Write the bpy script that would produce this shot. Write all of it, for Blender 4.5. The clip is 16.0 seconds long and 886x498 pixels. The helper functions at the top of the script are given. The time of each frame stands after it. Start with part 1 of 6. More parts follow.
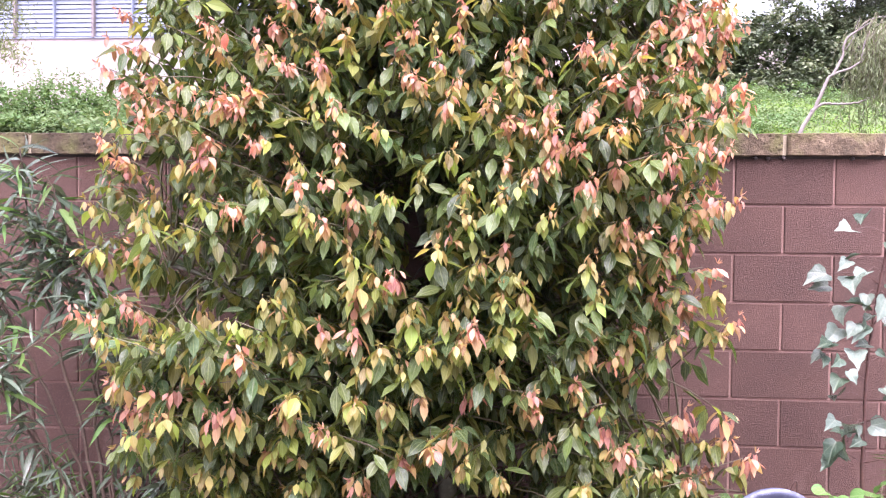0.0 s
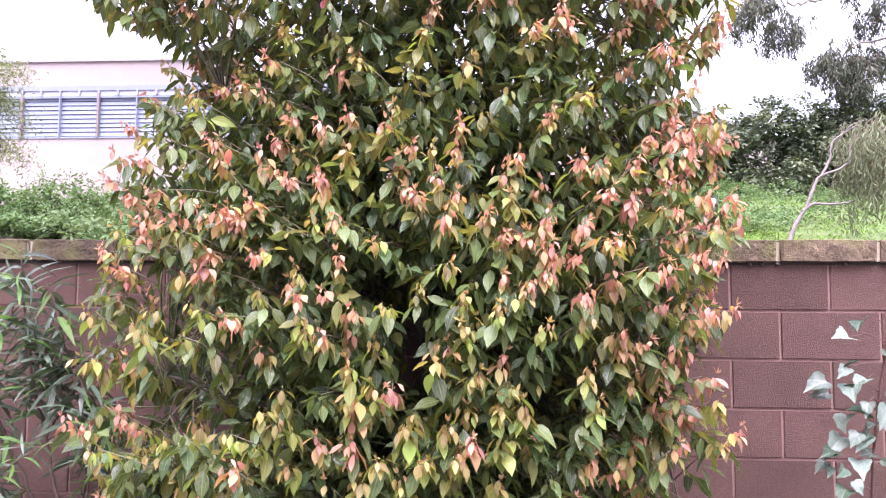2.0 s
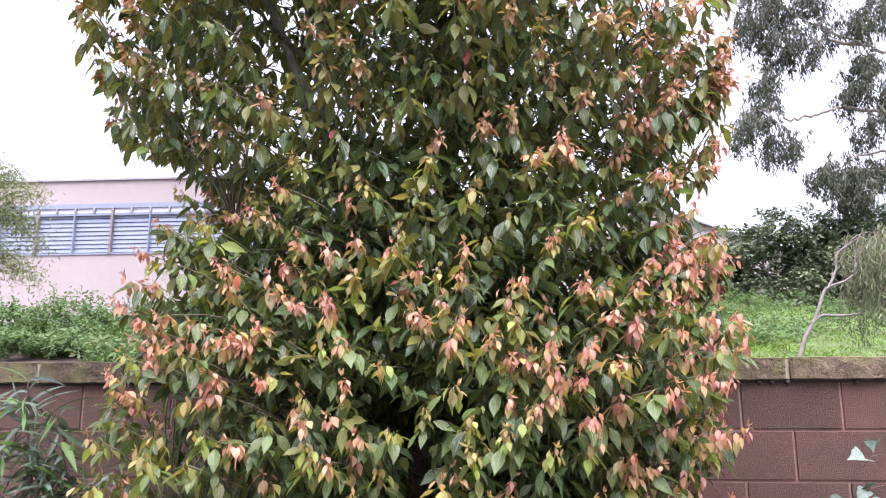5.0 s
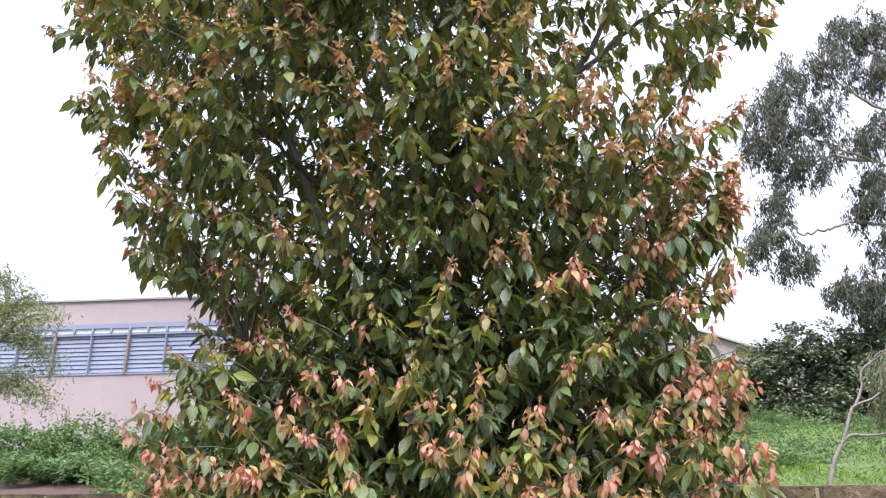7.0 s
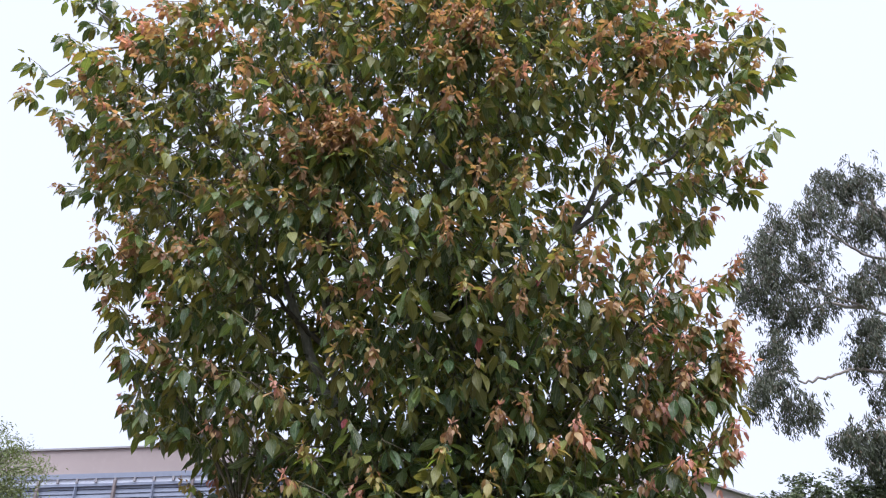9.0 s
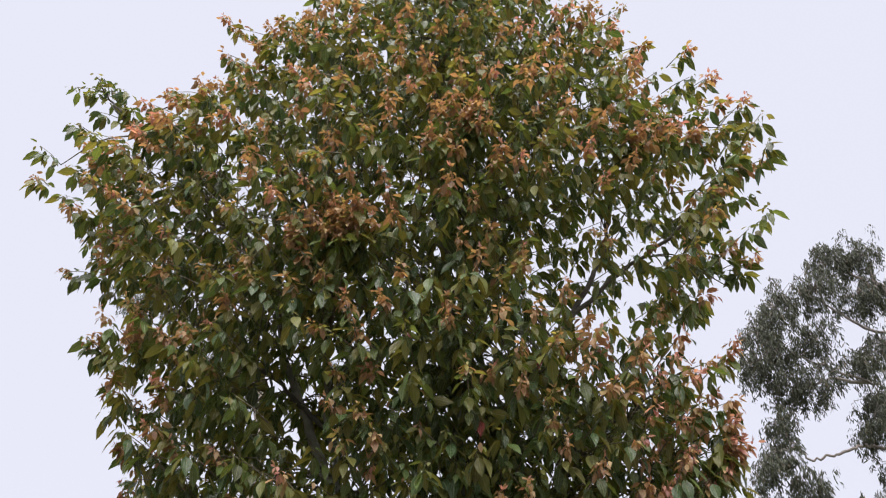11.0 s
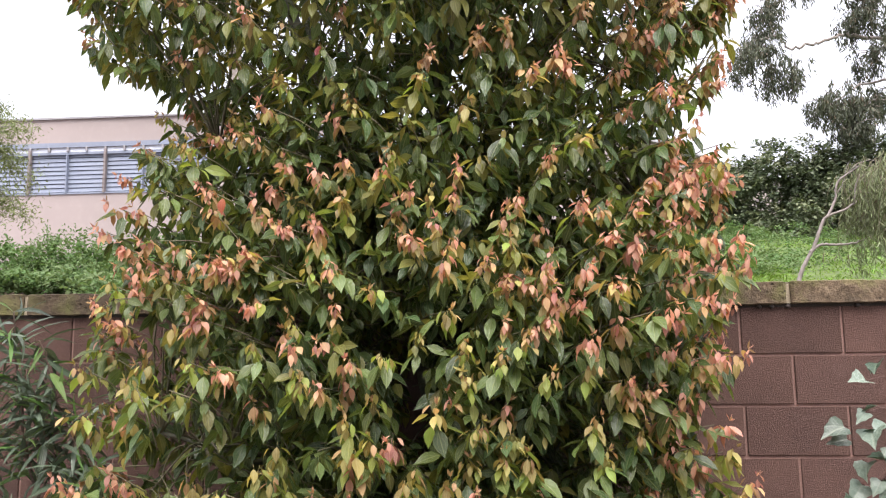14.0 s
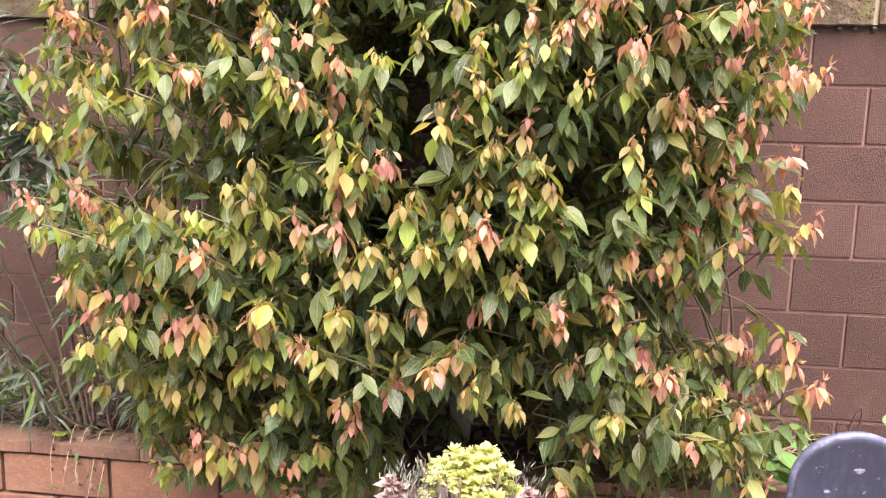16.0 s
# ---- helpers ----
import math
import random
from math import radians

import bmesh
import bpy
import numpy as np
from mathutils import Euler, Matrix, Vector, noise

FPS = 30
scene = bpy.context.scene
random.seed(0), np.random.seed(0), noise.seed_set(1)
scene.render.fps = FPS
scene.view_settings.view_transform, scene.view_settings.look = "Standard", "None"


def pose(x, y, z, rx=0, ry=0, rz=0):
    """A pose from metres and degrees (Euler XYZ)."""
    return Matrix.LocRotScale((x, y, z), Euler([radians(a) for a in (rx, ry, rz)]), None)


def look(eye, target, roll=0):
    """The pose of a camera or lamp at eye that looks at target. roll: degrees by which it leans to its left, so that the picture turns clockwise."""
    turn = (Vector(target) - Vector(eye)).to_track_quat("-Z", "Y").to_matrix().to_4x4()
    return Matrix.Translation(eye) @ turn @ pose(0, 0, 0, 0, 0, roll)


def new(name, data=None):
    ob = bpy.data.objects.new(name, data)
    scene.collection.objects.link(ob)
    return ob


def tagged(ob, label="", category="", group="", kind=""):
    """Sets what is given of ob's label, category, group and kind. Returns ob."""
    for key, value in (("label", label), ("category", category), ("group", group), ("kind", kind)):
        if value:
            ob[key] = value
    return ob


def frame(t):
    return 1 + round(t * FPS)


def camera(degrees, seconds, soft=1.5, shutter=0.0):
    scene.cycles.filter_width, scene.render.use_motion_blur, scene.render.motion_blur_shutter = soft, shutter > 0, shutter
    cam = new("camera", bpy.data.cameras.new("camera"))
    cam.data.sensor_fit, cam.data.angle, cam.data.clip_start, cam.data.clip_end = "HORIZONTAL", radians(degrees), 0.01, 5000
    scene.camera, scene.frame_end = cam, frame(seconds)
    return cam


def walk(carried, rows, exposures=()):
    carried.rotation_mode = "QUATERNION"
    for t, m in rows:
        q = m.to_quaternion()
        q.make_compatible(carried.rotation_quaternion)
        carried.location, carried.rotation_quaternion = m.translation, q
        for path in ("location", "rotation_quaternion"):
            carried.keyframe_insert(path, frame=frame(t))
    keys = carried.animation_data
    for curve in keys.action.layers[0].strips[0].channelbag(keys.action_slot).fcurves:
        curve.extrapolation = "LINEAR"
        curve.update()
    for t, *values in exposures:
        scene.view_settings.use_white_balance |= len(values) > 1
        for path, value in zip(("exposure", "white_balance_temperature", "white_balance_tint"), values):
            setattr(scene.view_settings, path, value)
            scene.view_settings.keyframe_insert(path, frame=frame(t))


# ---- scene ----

cam = camera(56.67, 16.0, soft=1.2)
PATH = [
    (0, (0.259, -0.021, 1.456), (0.113, 1.972, 1.39), 0.5),
    (0.5, (0.251, -0.027, 1.467), (0.106, 1.968, 1.464), 0.6),
    (1, (0.252, -0.028, 1.489), (0.107, 1.965, 1.548), 0.5),
    (1.5, (0.256, -0.032, 1.499), (0.114, 1.96, 1.614), 0.5),
    (2, (0.255, -0.037, 1.503), (0.116, 1.951, 1.667), 0.4),
    (2.5, (0.262, -0.037, 1.509), (0.124, 1.947, 1.714), 0.2),
    (3, (0.27, -0.042, 1.514), (0.132, 1.938, 1.758), 0.1),
    (3.5, (0.268, -0.05, 1.517), (0.132, 1.926, 1.8), -0.0),
    (6, (0.265, -0.064, 1.553), (0.087, 1.848, 2.112), -0.1),
    (6.5, (0.269, -0.055, 1.563), (0.083, 1.834, 2.192), -0.2),
    (7, (0.272, -0.062, 1.57), (0.085, 1.801, 2.272), -0.2),
    (7.5, (0.269, -0.064, 1.583), (0.088, 1.768, 2.363), -0.2),
    (8, (0.264, -0.067, 1.593), (0.093, 1.731, 2.453), -0.2),
    (8.5, (0.265, -0.074, 1.608), (0.099, 1.683, 2.548), -0.2),
    (9, (0.262, -0.081, 1.613), (0.099, 1.633, 2.631), -0.2),
    (9.5, (0.263, -0.095, 1.612), (0.104, 1.577, 2.698), -0.3),
    (10, (0.264, -0.109, 1.611), (0.108, 1.528, 2.750), -0.4),
    (10.5, (0.265, -0.123, 1.610), (0.112, 1.489, 2.784), -0.5),
    (11, (0.266, -0.137, 1.609), (0.112, 1.476, 2.782), -0.6),
    (11.5, (0.267, -0.151, 1.608), (0.109, 1.506, 2.716), -0.7),
    (12, (0.275, -0.112, 1.582), (0.118, 1.627, 2.558), -0.6),
    (12.5, (0.288, -0.087, 1.574), (0.134, 1.736, 2.383), -0.6),
    (13, (0.308, -0.066, 1.568), (0.151, 1.827, 2.195), -0.7),
    (13.5, (0.318, -0.014, 1.533), (0.156, 1.927, 1.986), -0.7),
    (14, (0.271, 0.032, 1.506), (0.118, 2.006, 1.787), -0.6),
    (14.5, (0.234, 0.054, 1.492), (0.074, 2.044, 1.613), -0.5),
    (15, (0.22, 0.1, 1.483), (0.049, 2.092, 1.45), -0.1),
    (15.5, (0.238, 0.233, 1.445), (0.038, 2.214, 1.255), 0.6),
    (16, (0.296, 0.432, 1.394), (0.069, 2.395, 1.08), 1.3),
]
EXPOSURES = [(0, 2.42, 5960, 35), (3.5, 2.0, 5800, 32), (6, 1.68, 5930, 20), (9, 0.96, 5750, 17), (11.5, 0.64, 6420, 16),
             (12.5, 0.9, 6250, 14), (13.5, 1.28, 6450, 14), (14.5, 1.72, 6480, 18), (15, 1.9, 6430, 20), (16, 2.32, 6800, 25)]
walk(cam, [(t, look(eye, target, roll)) for t, eye, target, roll in PATH], EXPOSURES)

# ---- light: a bright overcast sky and a broad soft sun ----
SUN_UP, SUN_TURN = 67.0, 196.0
world = bpy.data.worlds.new("overcast_sky")
scene.world = world
world.use_nodes = True
wn, wl = world.node_tree.nodes, world.node_tree.links
wn.clear()
sky = wn.new("ShaderNodeTexSky")
sky.sky_type, sky.sun_disc = "NISHITA", False
sky.sun_elevation, sky.sun_rotation = radians(SUN_UP), radians(SUN_TURN)
sky.air_density, sky.dust_density = 1.0, 3.0
cloud = wn.new("ShaderNodeMix")
cloud.data_type = "RGBA"
cloud.inputs["Factor"].default_value = 0.9
cloud.inputs["B"].default_value = (8.6, 8.9, 9.6, 1)
back = wn.new("ShaderNodeBackground")
back.inputs["Strength"].default_value = 0.064
wout = wn.new("ShaderNodeOutputWorld")
wl.new(sky.outputs[0], cloud.inputs["A"])
wl.new(cloud.outputs["Result"], back.inputs["Color"])
wl.new(back.outputs[0], wout.inputs["Surface"])

sun = new("sun", bpy.data.lights.new("sun", "SUN"))
sun.data.energy, sun.data.angle, sun.data.color = 3.6, radians(55), (1.0, 0.96, 0.9)
sun.matrix_world = look((0, 0, 40), (-2.0, 9.0, 40 - 9.22 * math.tan(radians(SUN_UP))))


# ---- materials ----
def node_material(name):
    m = bpy.data.materials.new(name)
    m.use_nodes = True
    n, l = m.node_tree.nodes, m.node_tree.links
    n.clear()
    out = n.new("ShaderNodeOutputMaterial")
    p = n.new("ShaderNodeBsdfPrincipled")
    l.new(p.outputs[0], out.inputs["Surface"])
    return m, n, l, p, out


def mixed(n, l, factor, a, b, blend="MIX"):
    x = n.new("ShaderNodeMix")
    x.data_type, x.blend_type = "RGBA", blend
    for key, v in (("Factor", factor), ("A", a), ("B", b)):
        if isinstance(v, (int, float)):
            x.inputs[key].default_value = v
        elif isinstance(v, tuple):
            x.inputs[key].default_value = (*v, 1)
        else:
            l.new(v, x.inputs[key])
    return x.outputs["Result"]


def ramp(n, l, value, lo, hi, a=0.0, b=1.0):
    r = n.new("ShaderNodeMapRange")
    r.inputs["From Min"].default_value, r.inputs["From Max"].default_value = lo, hi
    r.inputs["To Min"].default_value, r.inputs["To Max"].default_value = a, b
    l.new(value, r.inputs["Value"])
    return r.outputs["Result"]


def own_place(n, l):
    """Object coordinates, shifted from piece to piece."""
    info = n.new("ShaderNodeObjectInfo")
    grow = n.new("ShaderNodeVectorMath")
    grow.operation = "SCALE"
    grow.inputs[0].default_value = (37.0, 11.0, 23.0)
    l.new(info.outputs["Random"], grow.inputs["Scale"])
    add = n.new("ShaderNodeVectorMath")
    l.new(n.new("ShaderNodeTexCoord").outputs["Object"], add.inputs[0])
    l.new(grow.outputs[0], add.inputs[1])
    return add.outputs[0]


def noisy(n, l, scale, detail=6.0, rough=0.6, stretch=None):
    x = n.new("ShaderNodeTexNoise")
    x.inputs["Scale"].default_value, x.inputs["Detail"].default_value, x.inputs["Roughness"].default_value = scale, detail, rough
    src = own_place(n, l)
    if stretch:
        mp = n.new("ShaderNodeMapping")
        mp.inputs["Scale"].default_value = stretch
        l.new(src, mp.inputs["Vector"])
        src = mp.outputs[0]
    l.new(src, x.inputs["Vector"])
    return x.outputs["Fac"]


def surface(name, base, dark, light, rough=0.8, coarse=3.0, fine=60.0, bump=0.3, bump_scale=120.0, per_object=0.15, spots=None, metallic=0.0, stretch=None, pits=None):
    """Base colour with stains at a coarse scale, grain at a fine one, relief, and a shift from piece to piece."""
    m, n, l, p, out = node_material(name)
    c = mixed(n, l, ramp(n, l, noisy(n, l, coarse, stretch=stretch), 0.35, 0.7), base, dark)
    c = mixed(n, l, ramp(n, l, noisy(n, l, fine, 4, stretch=stretch), 0.5, 0.8, 0, 0.7), c, light)
    if spots:
        colour, scale, lo, hi = spots
        c = mixed(n, l, ramp(n, l, noisy(n, l, scale, 8), lo, hi), c, colour)
    if pits:
        cells = n.new("ShaderNodeTexVoronoi")
        cells.inputs["Scale"].default_value = pits
        l.new(own_place(n, l), cells.inputs["Vector"])
        hole = mixed(n, l, ramp(n, l, noisy(n, l, 14, 5), 0.36, 0.66), (0.0, 0.0, 0.0), ramp(n, l, cells.outputs["Distance"], 0.12, 0.34, 1, 0))
        c = mixed(n, l, hole, c, tuple(0.55 * v for v in dark))
    if per_object:
        info = n.new("ShaderNodeObjectInfo")
        hs = n.new("ShaderNodeHueSaturation")
        l.new(ramp(n, l, info.outputs["Random"], 0, 1, 1 - per_object, 1 + per_object), hs.inputs["Value"])
        l.new(c, hs.inputs["Color"])
        c = hs.outputs[0]
    l.new(c, p.inputs["Base Color"])
    p.inputs["Roughness"].default_value, p.inputs["Metallic"].default_value = rough, metallic
    b = n.new("ShaderNodeBump")
    b.inputs["Strength"].default_value, b.inputs["Distance"].default_value = bump, 0.01
    relief = noisy(n, l, bump_scale, 5, 0.7)
    if pits:
        relief = mixed(n, l, hole, relief, (0.0, 0.0, 0.0))
    l.new(relief, b.inputs["Height"])
    l.new(b.outputs[0], p.inputs["Normal"])
    return m


def foliage(name, base, other, vein, rough=0.4, thru=0.3, vein_mix=0.6, spread=0.35, hue=0.02, glow=None, edge=0.0):
    """A leaf: colour shifting from leaf to leaf, paler midrib and side veins along its own UV, gloss, and light let through."""
    m, n, l, p, out = node_material(name)
    geo = n.new("ShaderNodeNewGeometry")
    info = n.new("ShaderNodeObjectInfo")
    shift = n.new("ShaderNodeMath")
    shift.operation = "ADD"
    l.new(geo.outputs["Random Per Island"], shift.inputs[0])
    l.new(info.outputs["Random"], shift.inputs[1])
    part_of = n.new("ShaderNodeMath")
    part_of.operation = "FRACT"
    l.new(shift.outputs[0], part_of.inputs[0])
    isl = part_of.outputs[0]
    c = mixed(n, l, isl, base, other)
    wn2 = n.new("ShaderNodeTexWhiteNoise")
    wn2.noise_dimensions = "1D"
    l.new(isl, wn2.inputs["W"])
    hs = n.new("ShaderNodeHueSaturation")
    l.new(ramp(n, l, wn2.outputs["Value"], 0, 1, 1 - spread, 1 + spread), hs.inputs["Value"])
    l.new(ramp(n, l, wn2.outputs["Value"], 0, 1, 0.5 - hue, 0.5 + hue), hs.inputs["Hue"])
    l.new(c, hs.inputs["Color"])
    c = mixed(n, l, ramp(n, l, noisy(n, l, 34, 5), 0.4, 0.72, 0, 0.6), hs.outputs[0], other)
    uv = n.new("ShaderNodeUVMap")
    sep = n.new("ShaderNodeSeparateXYZ")
    l.new(uv.outputs[0], sep.inputs[0])
    def calc(op, a, b=None):
        x = n.new("ShaderNodeMath")
        x.operation = op
        for i, v in enumerate((a, b)):
            if v is None:
                continue
            if isinstance(v, (int, float)):
                x.inputs[i].default_value = v
            else:
                l.new(v, x.inputs[i])
        return x.outputs[0]
    along = sep.outputs["Y"]
    across = calc("ABSOLUTE", sep.outputs["X"])
    mid = ramp(n, l, across, 0.015, 0.06, 1, 0)
    arc = calc("MULTIPLY", calc("MINIMUM", calc("MULTIPLY", along, 1.9), 1.0), 0.27)
    long_vein = ramp(n, l, calc("ABSOLUTE", calc("SUBTRACT", across, arc)), 0.0, 0.035, 0.7, 0)
    wave = calc("ABSOLUTE", calc("SUBTRACT", calc("FRACT", calc("SUBTRACT", calc("MULTIPLY", along, 5.0), calc("MULTIPLY", across, 1.6))), 0.5))
    side = ramp(n, l, wave, 0.0, 0.07, 0.4, 0)
    margin = ramp(n, l, across, 0.45, 0.48, 0, edge)
    veins = calc("MULTIPLY", calc("MAXIMUM", calc("MAXIMUM", mid, margin), calc("MAXIMUM", long_vein, side)), vein_mix)
    c = mixed(n, l, veins, c, vein)
    l.new(c, p.inputs["Base Color"])
    p.inputs["Specular IOR Level"].default_value = 0.38
    gloss = noisy(n, l, 90, 3)
    l.new(ramp(n, l, gloss, 0.3, 0.7, rough * 0.75, rough * 1.5), p.inputs["Roughness"])
    b = n.new("ShaderNodeBump")
    b.inputs["Strength"].default_value, b.inputs["Distance"].default_value = 0.5, 0.004
    l.new(calc("ADD", calc("MULTIPLY", veins, -0.8), calc("MULTIPLY", gloss, 0.9)), b.inputs["Height"])
    l.new(b.outputs[0], p.inputs["Normal"])
    tr = n.new("ShaderNodeBsdfTranslucent")
    bright = mixed(n, l, 1.0, c, glow or (1.0, 1.0, 0.6), "MULTIPLY")
    l.new(bright, tr.inputs["Color"])
    mx = n.new("ShaderNodeMixShader")
    mx.inputs[0].default_value = thru
    l.new(p.outputs[0], mx.inputs[1])
    l.new(tr.outputs[0], mx.inputs[2])
    l.new(mx.outputs[0], out.inputs["Surface"])
    return m


M_BLOCK = surface("wall_block_brown", (0.128, 0.068, 0.053), (0.085, 0.045, 0.037), (0.2, 0.115, 0.095), 0.92, 2.2, 150, 0.9, 210, 0.16,
                  spots=((0.23, 0.15, 0.125), 4.0, 0.62, 0.9), pits=150.0)
M_MORTAR = surface("wall_mortar", (0.31, 0.18, 0.152), (0.2, 0.118, 0.098), (0.4, 0.26, 0.225), 0.95, 6, 150, 0.3, 200, 0.0)
M_CAP = surface("cap_block_mossy", (0.14, 0.098, 0.062), (0.072, 0.052, 0.034), (0.27, 0.2, 0.125), 0.95, 11, 50, 1.0, 70, 0.18,
                spots=((0.15, 0.142, 0.052), 6.0, 0.5, 0.68), pits=42.0)
M_CAPMORTAR = surface("cap_mortar", (0.40, 0.33, 0.24), (0.3, 0.25, 0.17), (0.5, 0.42, 0.33), 0.95, 10, 100, 0.5, 120, 0.0)
M_PLANTER = surface("planter_block", (0.215, 0.105, 0.062), (0.13, 0.066, 0.042), (0.3, 0.165, 0.11), 0.9, 4, 80, 0.6, 120, 0.12,
                    spots=((0.2, 0.13, 0.09), 6.0, 0.58, 0.75))
M_PLANTERCAP = surface("planter_cap", (0.155, 0.082, 0.052), (0.08, 0.048, 0.034), (0.25, 0.15, 0.105), 0.9, 5, 80, 0.7, 110, 0.12,
                       spots=((0.13, 0.1, 0.07), 9.0, 0.55, 0.7))
M_SOIL = surface("soil", (0.07, 0.048, 0.034), (0.035, 0.026, 0.02), (0.13, 0.095, 0.07), 1.0, 8, 60, 1.0, 60, 0.0)
M_LITTER = foliage("dry_leaf", (0.15, 0.115, 0.088), (0.055, 0.04, 0.03), (0.26, 0.21, 0.17), 0.8, 0.05, 0.3, 0.8)
M_GROUND = surface("ground_earth", (0.08, 0.047, 0.038), (0.04, 0.026, 0.022), (0.17, 0.11, 0.09), 1.0, 11, 40, 1.0, 30, 0.0)
M_YARD = surface("grey_yard", (0.17, 0.152, 0.135), (0.125, 0.11, 0.098), (0.22, 0.2, 0.178), 0.95, 1.2, 40, 0.4, 60, 0.0)
M_TURF = surface("mossy_turf", (0.085, 0.12, 0.03), (0.045, 0.07, 0.026), (0.14, 0.175, 0.045), 1.0, 2.5, 30, 1.0, 25, 0.0)
M_UNSEEN = surface("unseen_wall_plaster", (0.42, 0.38, 0.33), (0.37, 0.33, 0.29), (0.47, 0.43, 0.38), 0.95, 0.6, 20, 0.2, 40, 0.0)
M_BARK = surface("grey_green_bark", (0.2, 0.2, 0.155), (0.12, 0.125, 0.095), (0.31, 0.31, 0.25), 0.85, 12, 80, 0.7, 70, 0.0)
M_LIMB = surface("dark_young_bark", (0.085, 0.075, 0.055), (0.05, 0.045, 0.035), (0.14, 0.125, 0.09), 0.8, 12, 80, 0.5, 70, 0.0)
M_TWIG = surface("green_brown_twig", (0.12, 0.115, 0.06), (0.09, 0.06, 0.04), (0.16, 0.16, 0.08), 0.7, 8, 60, 0.3, 80, 0.0)
M_PALEBARK = surface("pale_smooth_bark", (0.225, 0.19, 0.18), (0.135, 0.112, 0.105), (0.32, 0.28, 0.265), 0.75, 6, 30, 0.4, 30, 0.0)
M_GUMBARK = surface("gum_bark", (0.33, 0.29, 0.26), (0.18, 0.15, 0.13), (0.45, 0.41, 0.38), 0.8, 2, 20, 0.4, 20, 0.0)
M_REDSTEM = surface("red_brown_stem", (0.1, 0.045, 0.035), (0.06, 0.03, 0.025), (0.17, 0.09, 0.07), 0.6, 20, 90, 0.3, 90, 0.0)
M_BROWNSTEM = surface("brown_stem", (0.13, 0.085, 0.062), (0.07, 0.046, 0.036), (0.2, 0.16, 0.11), 0.75, 14, 80, 0.4, 80, 0.0)

G_DARK = foliage("leaf_dark_green", (0.062, 0.098, 0.036), (0.045, 0.076, 0.03), (0.26, 0.29, 0.14), 0.26, 0.34, 0.4, 0.5, glow=(1.8, 1.65, 0.7), edge=0.7)
G_MID = foliage("leaf_green", (0.112, 0.15, 0.045), (0.082, 0.118, 0.038), (0.32, 0.35, 0.16), 0.27, 0.38, 0.4, 0.5, glow=(1.8, 1.6, 0.7), edge=0.7)
G_OLIVE = foliage("leaf_olive", (0.195, 0.195, 0.053), (0.155, 0.168, 0.048), (0.4, 0.39, 0.15), 0.31, 0.44, 0.38, 0.45, glow=(1.55, 1.3, 0.65), edge=0.55)
G_LIME = foliage("leaf_lime", (0.24, 0.32, 0.06), (0.29, 0.33, 0.08), (0.42, 0.48, 0.2), 0.34, 0.45, 0.4, glow=(1.35, 1.35, 0.55), edge=0.4)
G_YELLOW = foliage("leaf_yellow", (0.41, 0.32, 0.12), (0.29, 0.26, 0.085), (0.54, 0.46, 0.26), 0.36, 0.45, 0.35, 0.45, glow=(1.25, 1.15, 0.6), edge=0.4)
G_ORANGE = foliage("leaf_orange", (0.48, 0.285, 0.165), (0.4, 0.275, 0.12), (0.58, 0.42, 0.28), 0.36, 0.45, 0.35, 0.45, glow=(1.25, 1.05, 0.65), edge=0.3)
G_PINK = foliage("leaf_salmon_pink", (0.6, 0.28, 0.23), (0.54, 0.32, 0.21), (0.7, 0.46, 0.38), 0.4, 0.45, 0.35, 0.45, glow=(1.2, 0.9, 0.75), edge=0.3)
G_RED = foliage("leaf_red", (0.27, 0.042, 0.026), (0.2, 0.035, 0.024), (0.36, 0.12, 0.08), 0.4, 0.3, 0.4)
G_TAN = foliage("leaf_tan", (0.38, 0.225, 0.135), (0.31, 0.22, 0.1), (0.48, 0.35, 0.24), 0.4, 0.4, 0.4, 0.5, glow=(1.35, 1.05, 0.65), edge=0.3)
CAMPHOR = [G_DARK, G_MID, G_OLIVE, G_LIME, G_YELLOW, G_ORANGE, G_PINK, G_RED, G_TAN]
M_NARROW = foliage("narrow_grey_leaf", (0.15, 0.19, 0.14), (0.085, 0.12, 0.08), (0.28, 0.32, 0.24), 0.18, 0.2, 0.5, 0.5)
M_NARROWGREEN = foliage("narrow_green_leaf", (0.1, 0.2, 0.05), (0.14, 0.24, 0.06), (0.25, 0.33, 0.16), 0.4, 0.3, 0.5, 0.35)
M_LOBED = foliage("lobed_grey_leaf", (0.19, 0.235, 0.19), (0.12, 0.165, 0.13), (0.3, 0.34, 0.28), 0.24, 0.25, 0.5, 0.5)
M_LOBEDDARK = foliage("lobed_dark_leaf", (0.055, 0.09, 0.055), (0.04, 0.07, 0.045), (0.16, 0.2, 0.14), 0.35, 0.15, 0.5, 0.4)
M_MALLOW = foliage("bright_green_leaf", (0.12, 0.24, 0.06), (0.1, 0.2, 0.05), (0.24, 0.36, 0.16), 0.4, 0.22, 0.5, 0.25)
M_GRASS = foliage("grass_blade", (0.105, 0.2, 0.036), (0.16, 0.25, 0.045), (0.19, 0.28, 0.08), 0.8, 0.3, 0.2, 0.4)
M_WEED = foliage("weed_leaf", (0.115, 0.19, 0.066), (0.085, 0.15, 0.054), (0.17, 0.24, 0.1), 0.75, 0.35, 0.3, 0.28)
M_WEEDPALE = foliage("weed_leaf_pale", (0.155, 0.22, 0.095), (0.12, 0.185, 0.08), (0.19, 0.26, 0.12), 0.75, 0.35, 0.3, 0.28)
